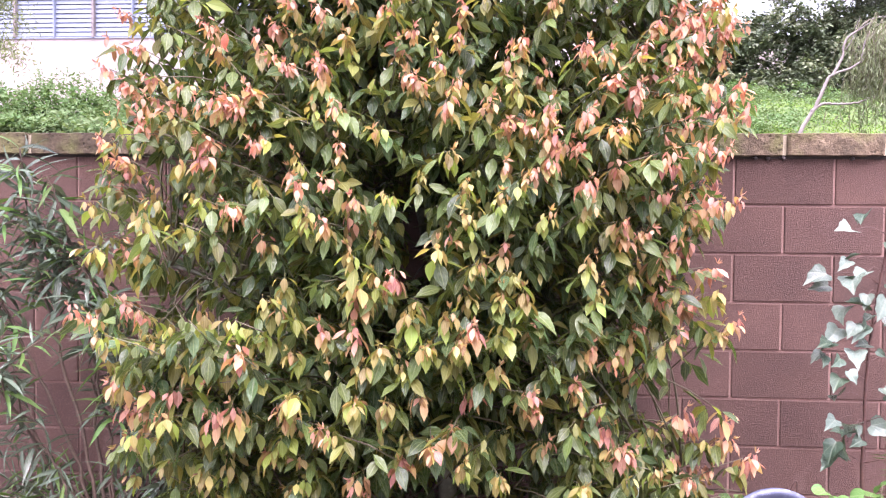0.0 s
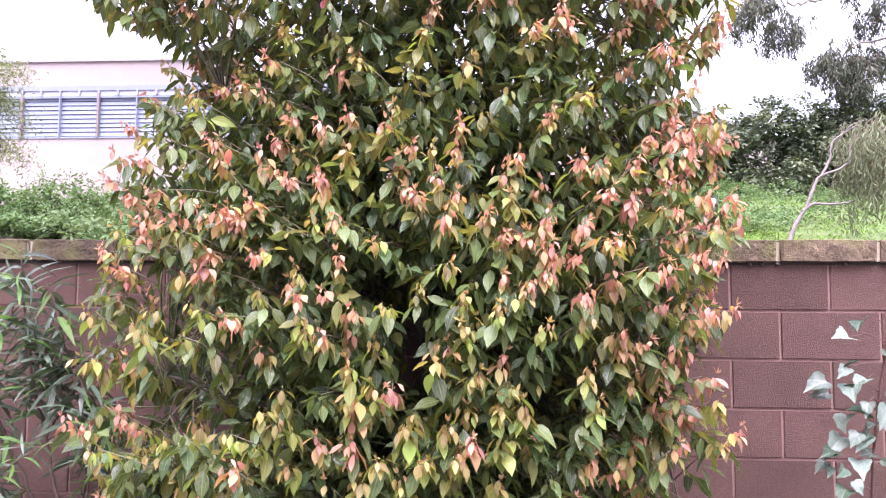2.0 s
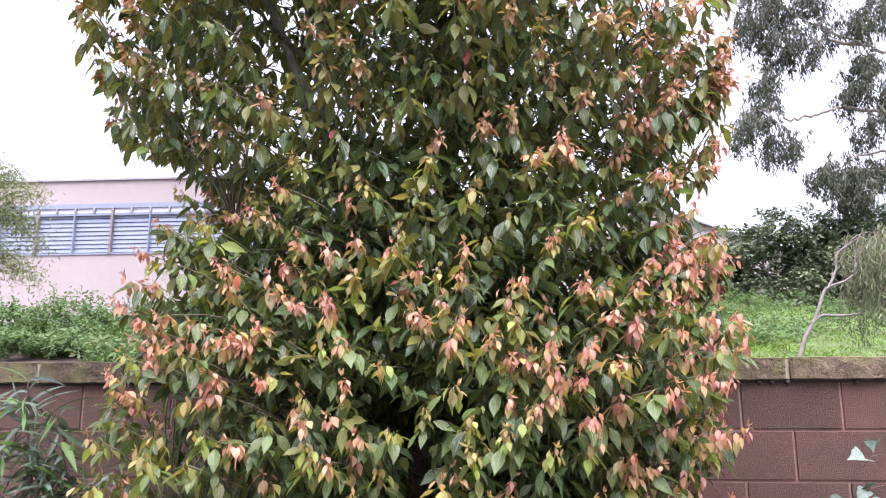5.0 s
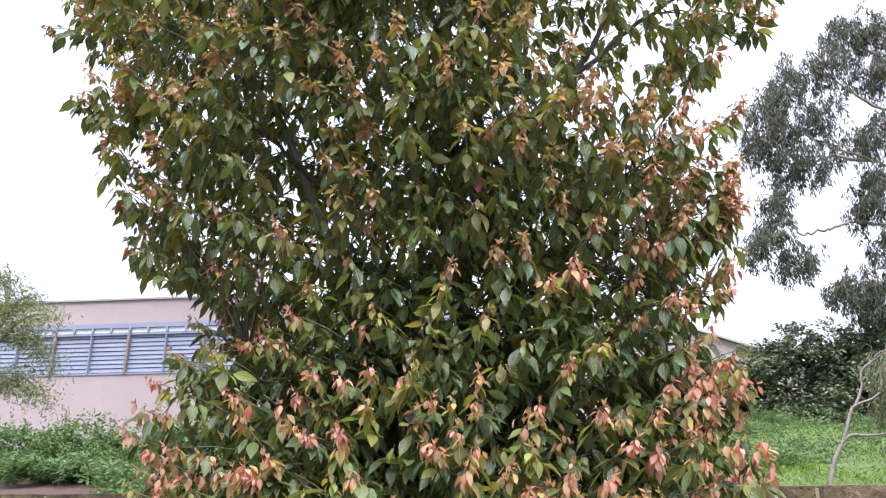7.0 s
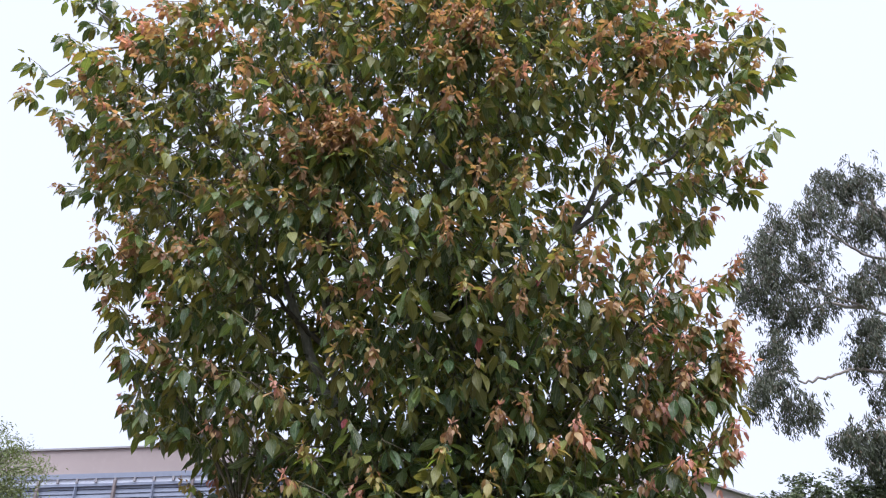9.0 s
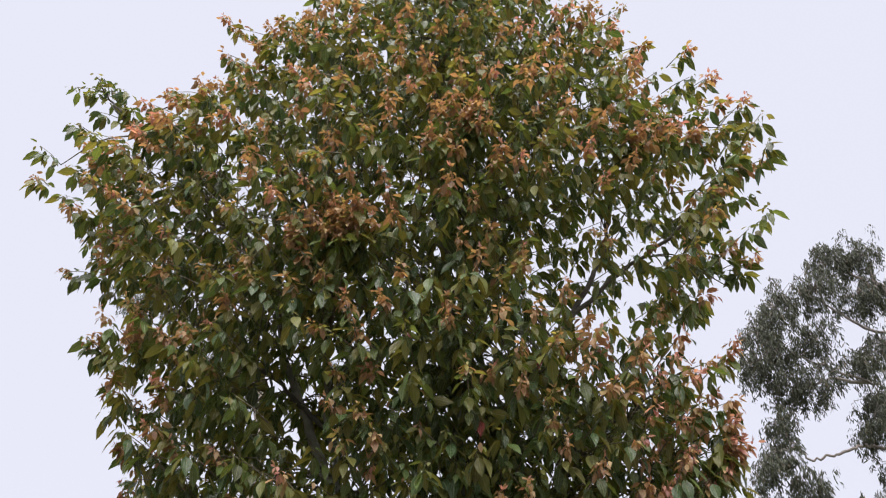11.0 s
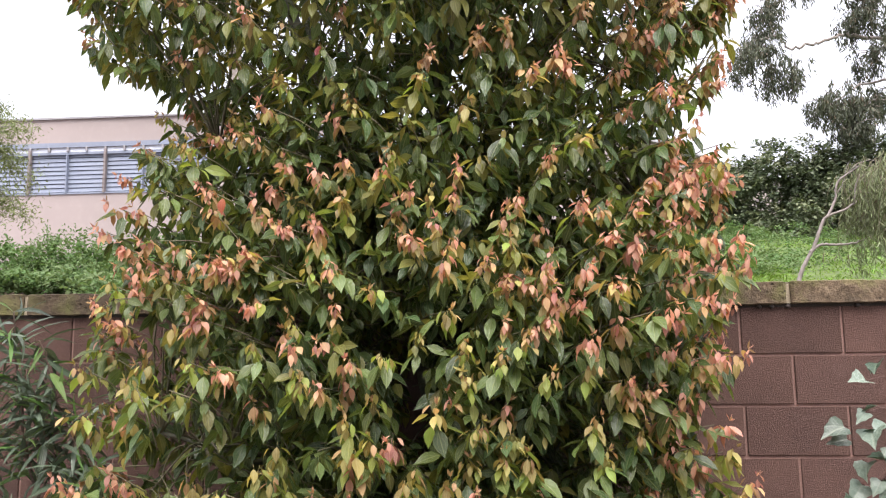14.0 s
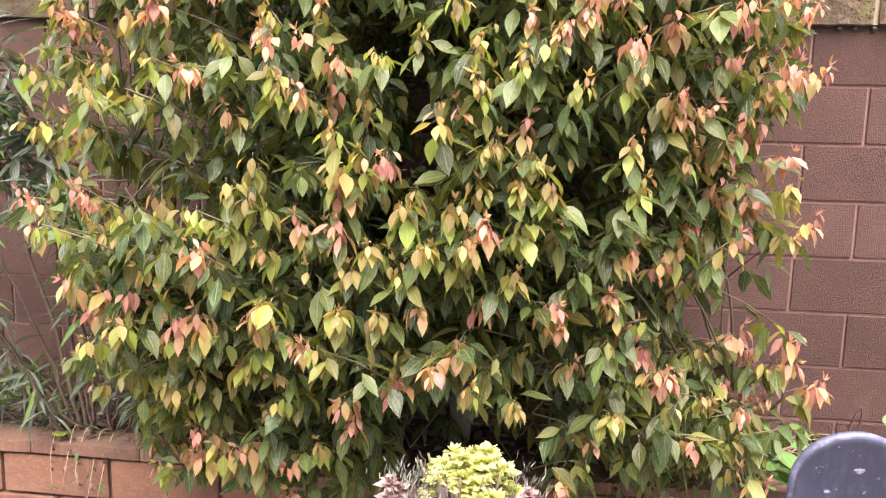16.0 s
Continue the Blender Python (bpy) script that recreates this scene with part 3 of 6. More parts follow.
def hollow(p):
    """The opening beside the trunk, and thin places high in the crown."""
    ragged = 0.06 * noise.noise(Vector(p) * 7)
    if abs(p[0] - 0.24 + 0.1 * p[1]) < 0.07 + ragged and 1.22 < p[2] - 1.5 * ragged < 1.58:
        return True
    if abs(p[0] - 0.13) < 0.24 + ragged and p[2] < 0.72 + ragged and p[1] < 3.1:
        return True
    if p[0] < -0.5 and 0.95 < p[2] < 1.75 and noise.noise(Vector((p[0] * 6, p[1] * 3, p[2] * 6 + 5))) > 0.12 - 0.25 * (-p[0] - 0.5):
        return True
    if p[2] < 1.45 and noise.noise(Vector((p[0] * 6 + 9, p[1] * 3, p[2] * 6))) > 0.36:
        return True
    for x, z, w, h in BARE:
        if p[1] < 2.92 and ((p[0] - x) / w) ** 2 + ((p[2] - z) / h) ** 2 < 1 + 6 * ragged:
            return True
    if p[0] > 0.72 and abs(p[2] - 3.24) < 0.1 + 0.3 * (p[0] - 0.72):
        return True
    # the shoots crowd on boughs, with air between them
    n = noise.noise(Vector((p[0] * 4.6 + 0.5, p[1] * 0.9, p[2] * 4.6 + 3))) + 0.35 * noise.noise(Vector((p[0] * 11, p[1] * 2.5, p[2] * 11)))
    rim = abs(p[0] - 0.5 * float(np.interp(p[2], ZS, LEFT) + np.interp(p[2], ZS, RIGHT))) / (0.5 * float(np.interp(p[2], ZS, RIGHT) - np.interp(p[2], ZS, LEFT)))
    limit = 0.58 - 0.2 * min(rim, 1.0) ** 2 - 0.36 * min(max(p[2] - 2.8, 0.0), 0.6) - 0.16 * min(max(p[2] - 3.4, 0.0), 0.8)
    for x, z, w, h, much in OPENINGS:
        limit -= much * math.exp(-((p[0] - x) / w) ** 2 - ((p[2] - z) / h) ** 2)
    return p[2] > 2.2 and n > limit


stems = {
    "trunk": ([(0.05, 3.24, 0.15), (0.04, 3.22, 0.7), (0.0, 3.17, 1.3), (0.02, 3.06, 1.95), (0.035, 2.98, 2.65), (0.0, 2.92, 3.6), (-0.06, 2.85, 4.6), (-0.02, 2.82, 5.5)], 0.042, 0.008),
    "limb": ([(0.0, 3.17, 1.3), (-0.1, 3.08, 1.68), (-0.19, 3.02, 1.95), (-0.36, 2.98, 2.4), (-0.47, 2.95, 2.85), (-0.56, 2.9, 3.5), (-0.6, 2.8, 4.4), (-0.5, 2.78, 5.2)], 0.036, 0.007),
    "limb_b": ([(-0.4, 2.97, 2.55), (-0.56, 2.96, 2.92), (-0.71, 2.92, 3.31), (-0.86, 2.86, 3.8), (-1.4, 2.75, 4.4), (-1.75, 2.7, 4.75)], 0.026, 0.005),
    "limb_c": ([(0.03, 3.0, 2.5), (0.18, 2.92, 2.95), (0.39, 2.82, 3.21), (0.64, 2.8, 3.48), (0.95, 2.76, 3.69), (1.25, 2.72, 3.92)], 0.018, 0.005),
    "limb_k": ([(0.47, 2.82, 3.29), (0.6, 2.8, 3.52), (0.69, 2.8, 3.68), (0.76, 2.78, 4.0), (0.9, 2.7, 4.4)], 0.014, 0.004),
    "limb_l": ([(-0.51, 2.95, 2.98), (-0.62, 2.92, 3.08), (-0.76, 2.86, 3.2), (-1.0, 2.8, 3.32), (-1.25, 2.75, 3.5)], 0.013, 0.004),
    "limb_m": ([(-0.56, 2.9, 3.5), (-0.68, 2.82, 4.2), (-0.8, 2.78, 4.7)], 0.016, 0.005),
    "limb_n": ([(-1.5, 2.74, 4.48), (-1.66, 2.71, 4.66), (-1.78, 2.7, 4.82), (-1.86, 2.7, 4.97)], 0.008, 0.003),
    "limb_d": ([(0.03, 3.2, 1.0), (0.22, 3.1, 1.3), (0.5, 2.95, 1.6), (0.75, 2.85, 2.0)], 0.018, 0.005),
    "limb_e": ([(0.04, 3.22, 0.7), (-0.2, 3.1, 0.95), (-0.5, 2.9, 1.15), (-0.85, 2.65, 1.3)], 0.018, 0.005),
    "limb_f": ([(0.04, 3.22, 0.45), (0.3, 3.05, 0.55), (0.6, 2.85, 0.62), (0.85, 2.7, 0.66)], 0.014, 0.004),
    "limb_g": ([(0.04, 3.22, 0.45), (-0.25, 3.05, 0.55), (-0.55, 2.85, 0.62), (-0.8, 2.65, 0.66)], 0.014, 0.004),
    "limb_h": ([(0.03, 3.02, 2.3), (0.3, 2.98, 2.6), (0.55, 2.9, 2.85), (0.8, 2.8, 3.0)], 0.014, 0.004),
    "limb_i": ([(0.01, 2.94, 3.2), (0.15, 2.85, 3.8), (0.4, 2.75, 4.3), (0.6, 2.65, 4.75)], 0.014, 0.004),
    "limb_j": ([(-0.2, 3.0, 2.0), (-0.45, 2.85, 2.15), (-0.7, 2.7, 2.25)], 0.012, 0.004),
}
tree = empty("camphor_tree", (0.05, 3.24, 0.2), "bushy green tree with salmon, orange and yellow new shoots", "tree")
to_tree = Matrix.Translation((-0.05, -3.24, -0.2))
wood = []
for name, (pts, r0, r1) in stems.items():
    line = smooth_line(pts, 6, 0.006, rng)
    wood.append(line)
    ob = tubes("trunk" if name == "trunk" else "limb", [(line, r0, r1)], M_BARK if name in ("trunk", "limb", "limb_b", "limb_d", "limb_e") else M_LIMB, tree, sides=8)
    ob.matrix_parent_inverse = to_tree
nodes = np.vstack([w[3:] for w in wood])

# shoots spread over the crown, none too close to another
ends, tries = [], 0
# where the coloured new shoots stand out, as (x, z) on the side towards the yard
PINK_LOW = ((1.04, 0.67), (0.63, 0.72), (-0.02, 0.73), (-0.97, 0.79), (0.56, 0.79), (0.96, 0.83), (0.53, 0.84), (-0.57, 0.85), (-0.69, 0.93), (0.32, 0.94), (-1.16, 1.11), (-0.14, 1.12), (0.66, 1.12), (0.17, 1.14), (-1.05, 1.15), (0.82, 1.17), (-0.04, 1.28), (0.89, 1.29), (0.79, 1.35), (-0.49, 1.47),)
PINK_MID = ((-0.31, 1.53), (0.48, 1.54), (0.33, 1.57), (-0.59, 1.61), (0.38, 1.63), (0.46, 1.64), (0.93, 1.65), (-0.59, 1.66), (-1.06, 1.66), (-0.43, 1.66), (0.72, 1.68), (0.85, 1.68), (0.48, 1.73), (-0.51, 1.76), (0.86, 1.76), (1, 1.78), (0.63, 1.8), (0.55, 1.83), (0.99, 1.85), (0.73, 1.86), (-0.98, 1.87), (-0.35, 1.87), (0.79, 1.88), (0.48, 1.92), (0.94, 1.95), (0.91, 2.01), (-0.27, 2.04), (0.83, 2.05), (-1, 2.11),)
PINK_HIGH = ((0.46, 2.35), (0.43, 2.39), (0.94, 2.39), (0.76, 2.45), (0.96, 2.46), (0.73, 2.49), (0.88, 2.54), (0.81, 2.64), (0.95, 2.64), (0.99, 2.66), (1, 2.77), (-1, 2.89), (-1.01, 2.95), (0.83, 2.96), (1.05, 3.03), (1.07, 3.07), (0.88, 3.11), (-1.41, 3.22), (1.01, 3.29), (1.22, 3.44), (1.14, 3.49), (0.34, 3.71), (0.64, 3.62), (0.6, 3.77), (-0.88, 4.12), (0.99, 3.99), (1.29, 3.93), (-1.37, 4.74), (-1.5, 4.66), (0.44, 4.59), (0.56, 4.77), (1.38, 4.32), (1.28, 4.33), (-1.74, 4.37), (-1.21, 5.36), (1.26, 4.51), (1.21, 4.74),)
ORANGE_LOW = ((-0.15, 0.69), (-0.33, 0.73), (0.96, 0.73), (-0.92, 0.74), (0.6, 0.74), (-0.25, 0.83), (0.12, 0.83), (-0.82, 0.85), (-0.5, 0.87), (-0.35, 0.87), (0.34, 0.9), (0.03, 0.96), (0.46, 0.96), (-1.07, 0.97), (0.49, 1.07), (0.97, 1.11), (-0.23, 1.12), (-0.71, 1.18), (-0.14, 1.19), (0.71, 1.31), (0.59, 1.38), (0.65, 1.4), (-0.23, 1.42), (0.89, 1.43), (0.58, 1.43), (0.81, 1.45),)
ORANGE_MID = ((0.96, 1.5), (0.56, 1.58), (-0.98, 1.62), (-0.19, 1.62), (-0.73, 1.69), (0.29, 1.69), (0.25, 1.7), (0.37, 1.71), (-0.21, 1.75), (0.1, 1.75), (0.21, 1.75), (-0.85, 1.78), (-0.46, 1.79), (0.12, 1.81), (0.02, 1.81), (-0.67, 1.82), (-0.01, 1.83), (-0.26, 1.85), (0.08, 1.86), (-0.39, 1.88), (0.26, 1.88), (-0.58, 1.92), (0.3, 1.92), (0.13, 1.93), (-0.94, 1.99), (-0.09, 2.02), (0.14, 2.02), (-0.18, 2.05), (0.39, 2.05),)
ORANGE_HIGH = ((0.34, 2.33), (0.04, 2.39), (0.2, 2.44), (0.29, 2.46), (0.64, 2.5), (0.51, 2.54), (0.41, 2.6), (0.28, 2.8), (0.58, 2.81), (0.64, 2.81), (0.5, 2.87), (0.89, 2.81), (1.02, 2.85), (0.69, 2.93), (0.06, 3.03), (0.05, 3.08), (-0.9, 3.08), (-0.17, 3.11), (-1, 3.1), (0.82, 3.21), (0.16, 3.28), (-1.25, 3.37), (-0.52, 3.4), (-1.22, 3.51), (-0.5, 3.43), (-1.39, 3.26), (-0.3, 3.45), (-0.43, 3.47), (-0.45, 3.52), (-0.25, 3.54), (0.27, 3.74), (-0.4, 3.87), (-0.17, 3.97), (0.03, 3.99), (0.15, 3.98), (-0.18, 4.09), (0.54, 4.06), (-0.93, 4.1), (1.06, 3.97), (0.9, 4.06), (-0.02, 4.32), (-1.44, 4.52), (-0.15, 4.38), (-1.06, 4.38), (-1.53, 4.49), (-0.14, 4.53), (0.99, 4.8), (-1.12, 5.26),)
YELLOW_LOW = ((-0.98, 0.54), (-1.01, 0.65), (0.49, 0.65), (0.72, 0.66), (-0.94, 0.67), (-0.65, 0.67), (0.25, 0.69), (0.91, 0.73), (-0.4, 0.75), (0.71, 0.76), (-0.43, 0.82), (-0.06, 0.91), (0.48, 0.93), (-0.64, 0.98), (-0.21, 1), (-0.45, 1), (-0.01, 1.01), (0.23, 1.01), (-0.12, 1.02), (-0.31, 1.05), (0.62, 1.05), (-0.88, 1.06), (-0.79, 1.07), (-0.07, 1.08), (0.92, 1.1), (0.39, 1.11), (-0.33, 1.16), (0.38, 1.16), (0.1, 1.16), (-0, 1.17), (0.45, 1.18), (-0.99, 1.21), (0.51, 1.21), (0.91, 1.21), (0.25, 1.22), (0.32, 1.22), (-0.15, 1.25), (-0.1, 1.26), (-1.03, 1.28), (0.63, 1.28), (0.18, 1.31), (0.5, 1.31), (-0, 1.35), (-0.29, 1.42), (0.16, 1.43), (0.37, 1.44), (-1.06, 1.45), (0.25, 1.49),)
YELLOW_MID = ((0.76, 1.5), (0.31, 1.53), (-0.31, 1.59), (-0.84, 1.6), (0.1, 1.62), (-0.09, 1.68), (0.59, 1.69), (-0.27, 1.73), (0.29, 1.8), (-0.19, 1.93), (0.15, 2.22), (-0.16, 2.24),)
YELLOW_HIGH = ((0.02, 2.32), (-0.87, 2.32), (-0.4, 2.35), (0.83, 2.36), (-0.19, 2.64), (0.36, 2.67), (-0.24, 2.72), (0.28, 2.91), (0.4, 2.94), (-0.39, 3.03), (-1.3, 3.02), (-0.39, 3.22), (-0.65, 3.25), (-0.86, 3.34), (-0.68, 3.33), (-0.35, 3.42), (-0.32, 3.5), (-0.37, 3.55), (-0.39, 3.6), (0.64, 3.42), (-1, 3.66), (0.23, 3.68), (0.81, 3.46), (0.42, 3.66), (0.43, 3.81), (-0.26, 3.91), (0.21, 3.89), (-1.38, 3.84), (-1.06, 3.99), (0.13, 4.21), (0.02, 4.63),)
LIME_LOW = ((-0.33, 0.65), (-0.56, 0.78), (-0.64, 0.79), (-0.38, 0.8), (-1.03, 0.94), (-0.59, 1.04), (-1.12, 1.07), (-1.02, 1.08), (-0.42, 1.11), (0.26, 1.13), (-0.5, 1.14), (-0.3, 1.47), (-0.62, 1.49),)
LIME_MID = ((-0.06, 1.5), (-0.42, 1.53), (-1.06, 1.54),)
OLIVE_LOW = ((-0.01, 0.82), (0.51, 1.14), (-0.4, 1.2), (-0.81, 1.25), (-0.35, 1.25), (0.28, 1.29),)
OLIVE_MID = ((0.03, 1.55),)
OLIVE_HIGH = ((-0.56, 2.44),)
SPRAYS = ((-2.04, 2.7, 4.48), (-1.88, 2.7, 4.88), (-1.9, 2.7, 4.62), (-1.8, 2.7, 4.7), (-1.76, 2.7, 4.5), (-1.66, 2.7, 4.74), (-1.54, 2.65, 3.64), (-1.44, 2.6, 3.28), (1.36, 2.7, 4.22), (1.2, 2.7, 4.6), (1.32, 2.7, 3.86), (1.2, 2.65, 3.48), (1.24, 2.6, 3.6), (-0.86, 2.5, 2.1),
          (-1.97, 2.7, 4.9), (-1.86, 2.7, 4.98), (-1.8, 2.7, 4.9), (-1.7, 2.7, 4.86), (-1.62, 2.7, 4.7), (1.42, 2.7, 4.4))


def facing(x, z):
    """The crown's surface towards the yard."""
    lo, hi, f = (np.interp(z, ZS, a) for a in (LEFT, RIGHT, FRONT))
    u = abs((x - 0.5 * (lo + hi)) / (0.5 * (hi - lo)))
    return MID_Y - (MID_Y - f) * (1 - min(u, 0.97) ** 2.5) ** (1 / 2.5)


for colour, spots in ((5, PINK_LOW + PINK_MID + PINK_HIGH), (4, ORANGE_LOW + ORANGE_MID + ORANGE_HIGH), (3, YELLOW_LOW + YELLOW_MID + YELLOW_HIGH), (2, LIME_LOW + LIME_MID), (1, OLIVE_LOW + OLIVE_MID + OLIVE_HIGH)):
    for x, z in spots:
        ends.append((np.array((x, facing(x, z) - 0.03, z + 0.03)), 1.0, colour))
# boughs whose shoots stand close together: x, z, reach, shoots, colour
for x, z, reach, count, colour in ((-0.36, 3.46, 0.17, 16, 4), (-1.3, 4.25, 0.14, 8, 5), (0.08, 3.92, 0.2, 14, 4), (0.82, 3.88, 0.22, 12, 4), (0.86, 2.6, 0.18, 14, 5),
                                  (-1.2, 3.2, 0.1, 6, 4), (0.86, 2.06, 0.16, 9, 5), (-0.51, 1.75, 0.14, 8, 4), (-0.92, 1.62, 0.1, 7, 5), (-0.98, 1.12, 0.1, 7, 5), (-0.84, 0.8, 0.14, 9, 4),
                                  (0.82, 0.7, 0.1, 8, 5), (0.15, 1.12, 0.1, 5, 3), (0.36, 1.65, 0.1, 5, 4)):
    for k in range(count):
        a, b = x + rng.normal(0, 0.55) * reach, z + rng.normal(0, 0.45) * reach
        ends.append((np.array((a, facing(a, b) - rng.uniform(0.0, 0.06), b + 0.03)), 1.0, colour))
for q in SPRAYS:
    ends.append((np.array(q), 1.0, 0))
grid = {}
def near(p, d):
    key = tuple(int(math.floor(c / 0.2)) for c in p)
    for dx in (-1, 0, 1):
        for dy in (-1, 0, 1):
            for dz in (-1, 0, 1):
                for q in grid.get((key[0] + dx, key[1] + dy, key[2] + dz), ()):
                    if np.linalg.norm(q - p) < d:
                        return True
    grid.setdefault(key, []).append(p)
    return False
for p, _, _ in ends:
    near(p, 0.0)
while tries < 110000 and len(ends) < 5600:
    tries += 1
    z = rng.uniform(0.36, 6.0)
    theta = -math.acos(rng.uniform(-1, 1)) if rng.random() < 0.5 else (rng.uniform(-math.pi, 0) if rng.random() < 0.45 else rng.uniform(0, math.pi))
    r = (rng.uniform(0.93, 1.04) if rng.random() < 0.85 else rng.uniform(1.04, 1.13)) if rng.random() < (0.6 if z < 2.3 else 0.68) else rng.uniform(0.3, 0.9)
    p = in_crown(theta, z, r)
    if z < 2.5 and r > 0.9 and noise.noise(Vector((4.4 * p[0], 2.2 * p[1], 4.8 * p[2] + 7))) > 0.1:
        r = rng.uniform(0.5, 0.8)
        p = in_crown(theta, z, r)
    if hollow(p) or near(p, (0.079 if z < 2.3 else (0.1 if z < 3.1 else 0.108)) if r > 0.9 else (0.08 if z < 2.6 else (0.088 if z < 3.2 else 0.102))):
        continue
    ends.append((p, r, None))


def tuft_colours(p, r):
    """Weights of the new leaves' colours (green, olive, lime, yellow, orange, pink) by where the shoot stands."""
    x, y, z = p
    if r < 0.9 or y > MID_Y:
        return (0.75, 0.15, 0.02, 0.03, 0.05, 0)
    if x > 0.6 and 1.25 < z < 3.0:
        return (0.15, 0.1, 0.01, 0.09, 0.27, 0.38)
    if 2.0 < z < 2.75 and -0.2 < x < 0.6:
        return (0.72, 0.18, 0.0, 0.03, 0.07, 0.0)
    if z < 1.4:
        return (0.34, 0.14, 0.08, 0.23, 0.15, 0.06)
    if z < 2.0:
        return (0.36, 0.15, 0.03, 0.15, 0.21, 0.1)
    if z < 2.7:
        return (0.38, 0.24, 0.01, 0.11, 0.2, 0.06)
    if z < 3.5:
        return (0.32, 0.24, 0.0, 0.14, 0.24, 0.06)
    return (0.16, 0.2, 0.0, 0.14, 0.4, 0.1)


# the tip's colours from its oldest leaves to its youngest
TUFT = ([1, 1, 2], [2, 2, 4], [3, 3, 4, 4], [3, 4, 4, 4, 5], [4, 5, 5, 6, 6], [5, 6, 6, 6, 6])
TUFT_HIGH = ([1, 2, 2], [2, 2, 8], [2, 3, 8], [2, 8, 8, 4], [8, 8, 8, 5], [8, 5, 6, 6])
L_at, L_axis, L_norm, L_len, L_wid, L_mat, L_curl = [], [], [], [], [], [], []
twigs = []
centre = np.array((0.0, 2.95))


def put_leaf(at, axis, normal, length, width, mat, curl):
    L_at.append(at), L_axis.append(axis), L_norm.append(normal), L_len.append(length), L_wid.append(width), L_mat.append(mat), L_curl.append(curl)


def hanging(phi, droop, roll):
    out = np.array((math.cos(phi), math.sin(phi), 0.0))
    axis = np.array((out[0], out[1], -droop))
    normal = out * droop + np.array((0, 0, 1.0)) + roll
    return axis, normal


for p, r, given in ends:
    out = np.array((p[0] - centre[0], p[1] - centre[1], 0.0))
    out /= np.linalg.norm(out) + 1e-6
    d = out * rng.uniform(0.7, 1.0) + np.array((0, 0, rng.uniform(0.1, 0.9) if p[2] > 1.0 else rng.uniform(-0.2, 0.5))) + rng.normal(0, 0.22, 3)
    d /= np.linalg.norm(d)
    span = rng.uniform(0.13, 0.24)
    foot = p - d * span
    sag = np.array((0, 0, -0.02))
    if not hollow(0.5 * (foot + p)):
        twigs.append((np.array([foot, foot + d * span * 0.5 - sag * 0.4, p]), 0.0028, 0.0016))
    j = nodes[np.argmin(((nodes - foot) ** 2 * np.array((1, 1, 1.6))).sum(1) + 0.35 * np.maximum(nodes[:, 2] - foot[2], 0))]
    if np.linalg.norm(j - foot) < 0.8 and rng.random() < 0.6 and not hollow(0.5 * (j + foot)):
        mid = 0.55 * j + 0.45 * foot + np.array((0, 0, 0.05)) + rng.normal(0, 0.03, 3)
        twigs.append((smooth_line([j, mid, foot], 4), 0.006 if np.linalg.norm(j - foot) > 0.4 else 0.004, 0.0026))
    colour = rng.choice(6, p=tuft_colours(p, r)) if given is None else given
    phi_out = math.atan2(out[1], out[0])
    small = float(np.interp(p[2], (1.3, 1.8, 2.6, 3.0), (1.0, 0.9, 0.92, 0.98)))
    outer = r > 0.9
    # loose older leaves down the shoot
    n = rng.integers(4, 7) if outer else (rng.integers(10, 14) if p[2] < 2.3 else rng.integers(6, 10))
    for k in range(n):
        u = rng.uniform(0.0, 0.7 if outer else 1.0)
        phi = phi_out + rng.normal(0, 1.1) if rng.random() < 0.6 else k * 2.4
        axis, normal = hanging(phi, rng.uniform(-0.1, 1.9) if p[2] < 2.6 else rng.uniform(0.3, 2.4), rng.normal(0, 0.5, 3))
        size = rng.uniform(0.054, 0.094) * small
        put_leaf(foot + d * span * u + axis / np.linalg.norm(axis) * 0.3 * size, axis, normal, size, size * rng.uniform(0.38, 0.49), rng.choice((0, 1, 2), p=(0.25, 0.39, 0.36) if p[2] > 2.6 else ((0.5, 0.38, 0.12) if outer else (0.4, 0.42, 0.18))), rng.uniform(-0.05, 0.3))
    if not outer:
        continue
    # a drooping skirt of grown leaves under the tip
    n = rng.integers(5, 9) if p[2] < 2.4 else rng.integers(5, 8)
    turn = rng.uniform(0, 6.283)
    if colour >= 2 and p[2] < 2.2:
        share = (0.4, 0.43, 0.13, 0.03, 0.01)
    elif p[2] > 2.4:
        share = (0.28, 0.37, 0.35, 0.0, 0.0)
    else:
        share = (0.4, 0.44, 0.16, 0.0, 0.0)
    hue = rng.choice(5, p=share)
    for k in range(n):
        phi = turn + k * 6.283 / n + rng.normal(0, 0.25)
        axis, normal = hanging(phi, rng.uniform(0.0, 1.9) if p[2] < 2.4 else rng.uniform(0.3, 2.4), rng.normal(0, 0.45, 3))
        size = rng.uniform(0.054, 0.096) * small
        put_leaf(p - d * rng.uniform(0.01, 0.06) + axis / np.linalg.norm(axis) * 0.3 * size, axis, normal, size, size * rng.uniform(0.38, 0.49), hue if rng.random() < 0.6 else rng.choice(5, p=share), rng.uniform(0.0, 0.3))
    # the new leaves hang round the tip, the youngest in the middle
    high = p[2] > 1.65 and rng.random() < p[2] - 1.4
    m = rng.integers(11, 17) if given else (rng.integers(8, 13) if colour > 2 else rng.integers(4, 7))
    if high and colour > 2:
        m += 8
    young = rng.uniform(0.75, 1.2)
    tip = p + d * (0.045 if colour > 2 else 0.03)
    table = (TUFT if p[2] < 2.4 else TUFT_HIGH)[colour]
    turn = rng.uniform(0, 6.283)
    for k in range(m):
        u = k / m
        phi = turn + 2.4 * k
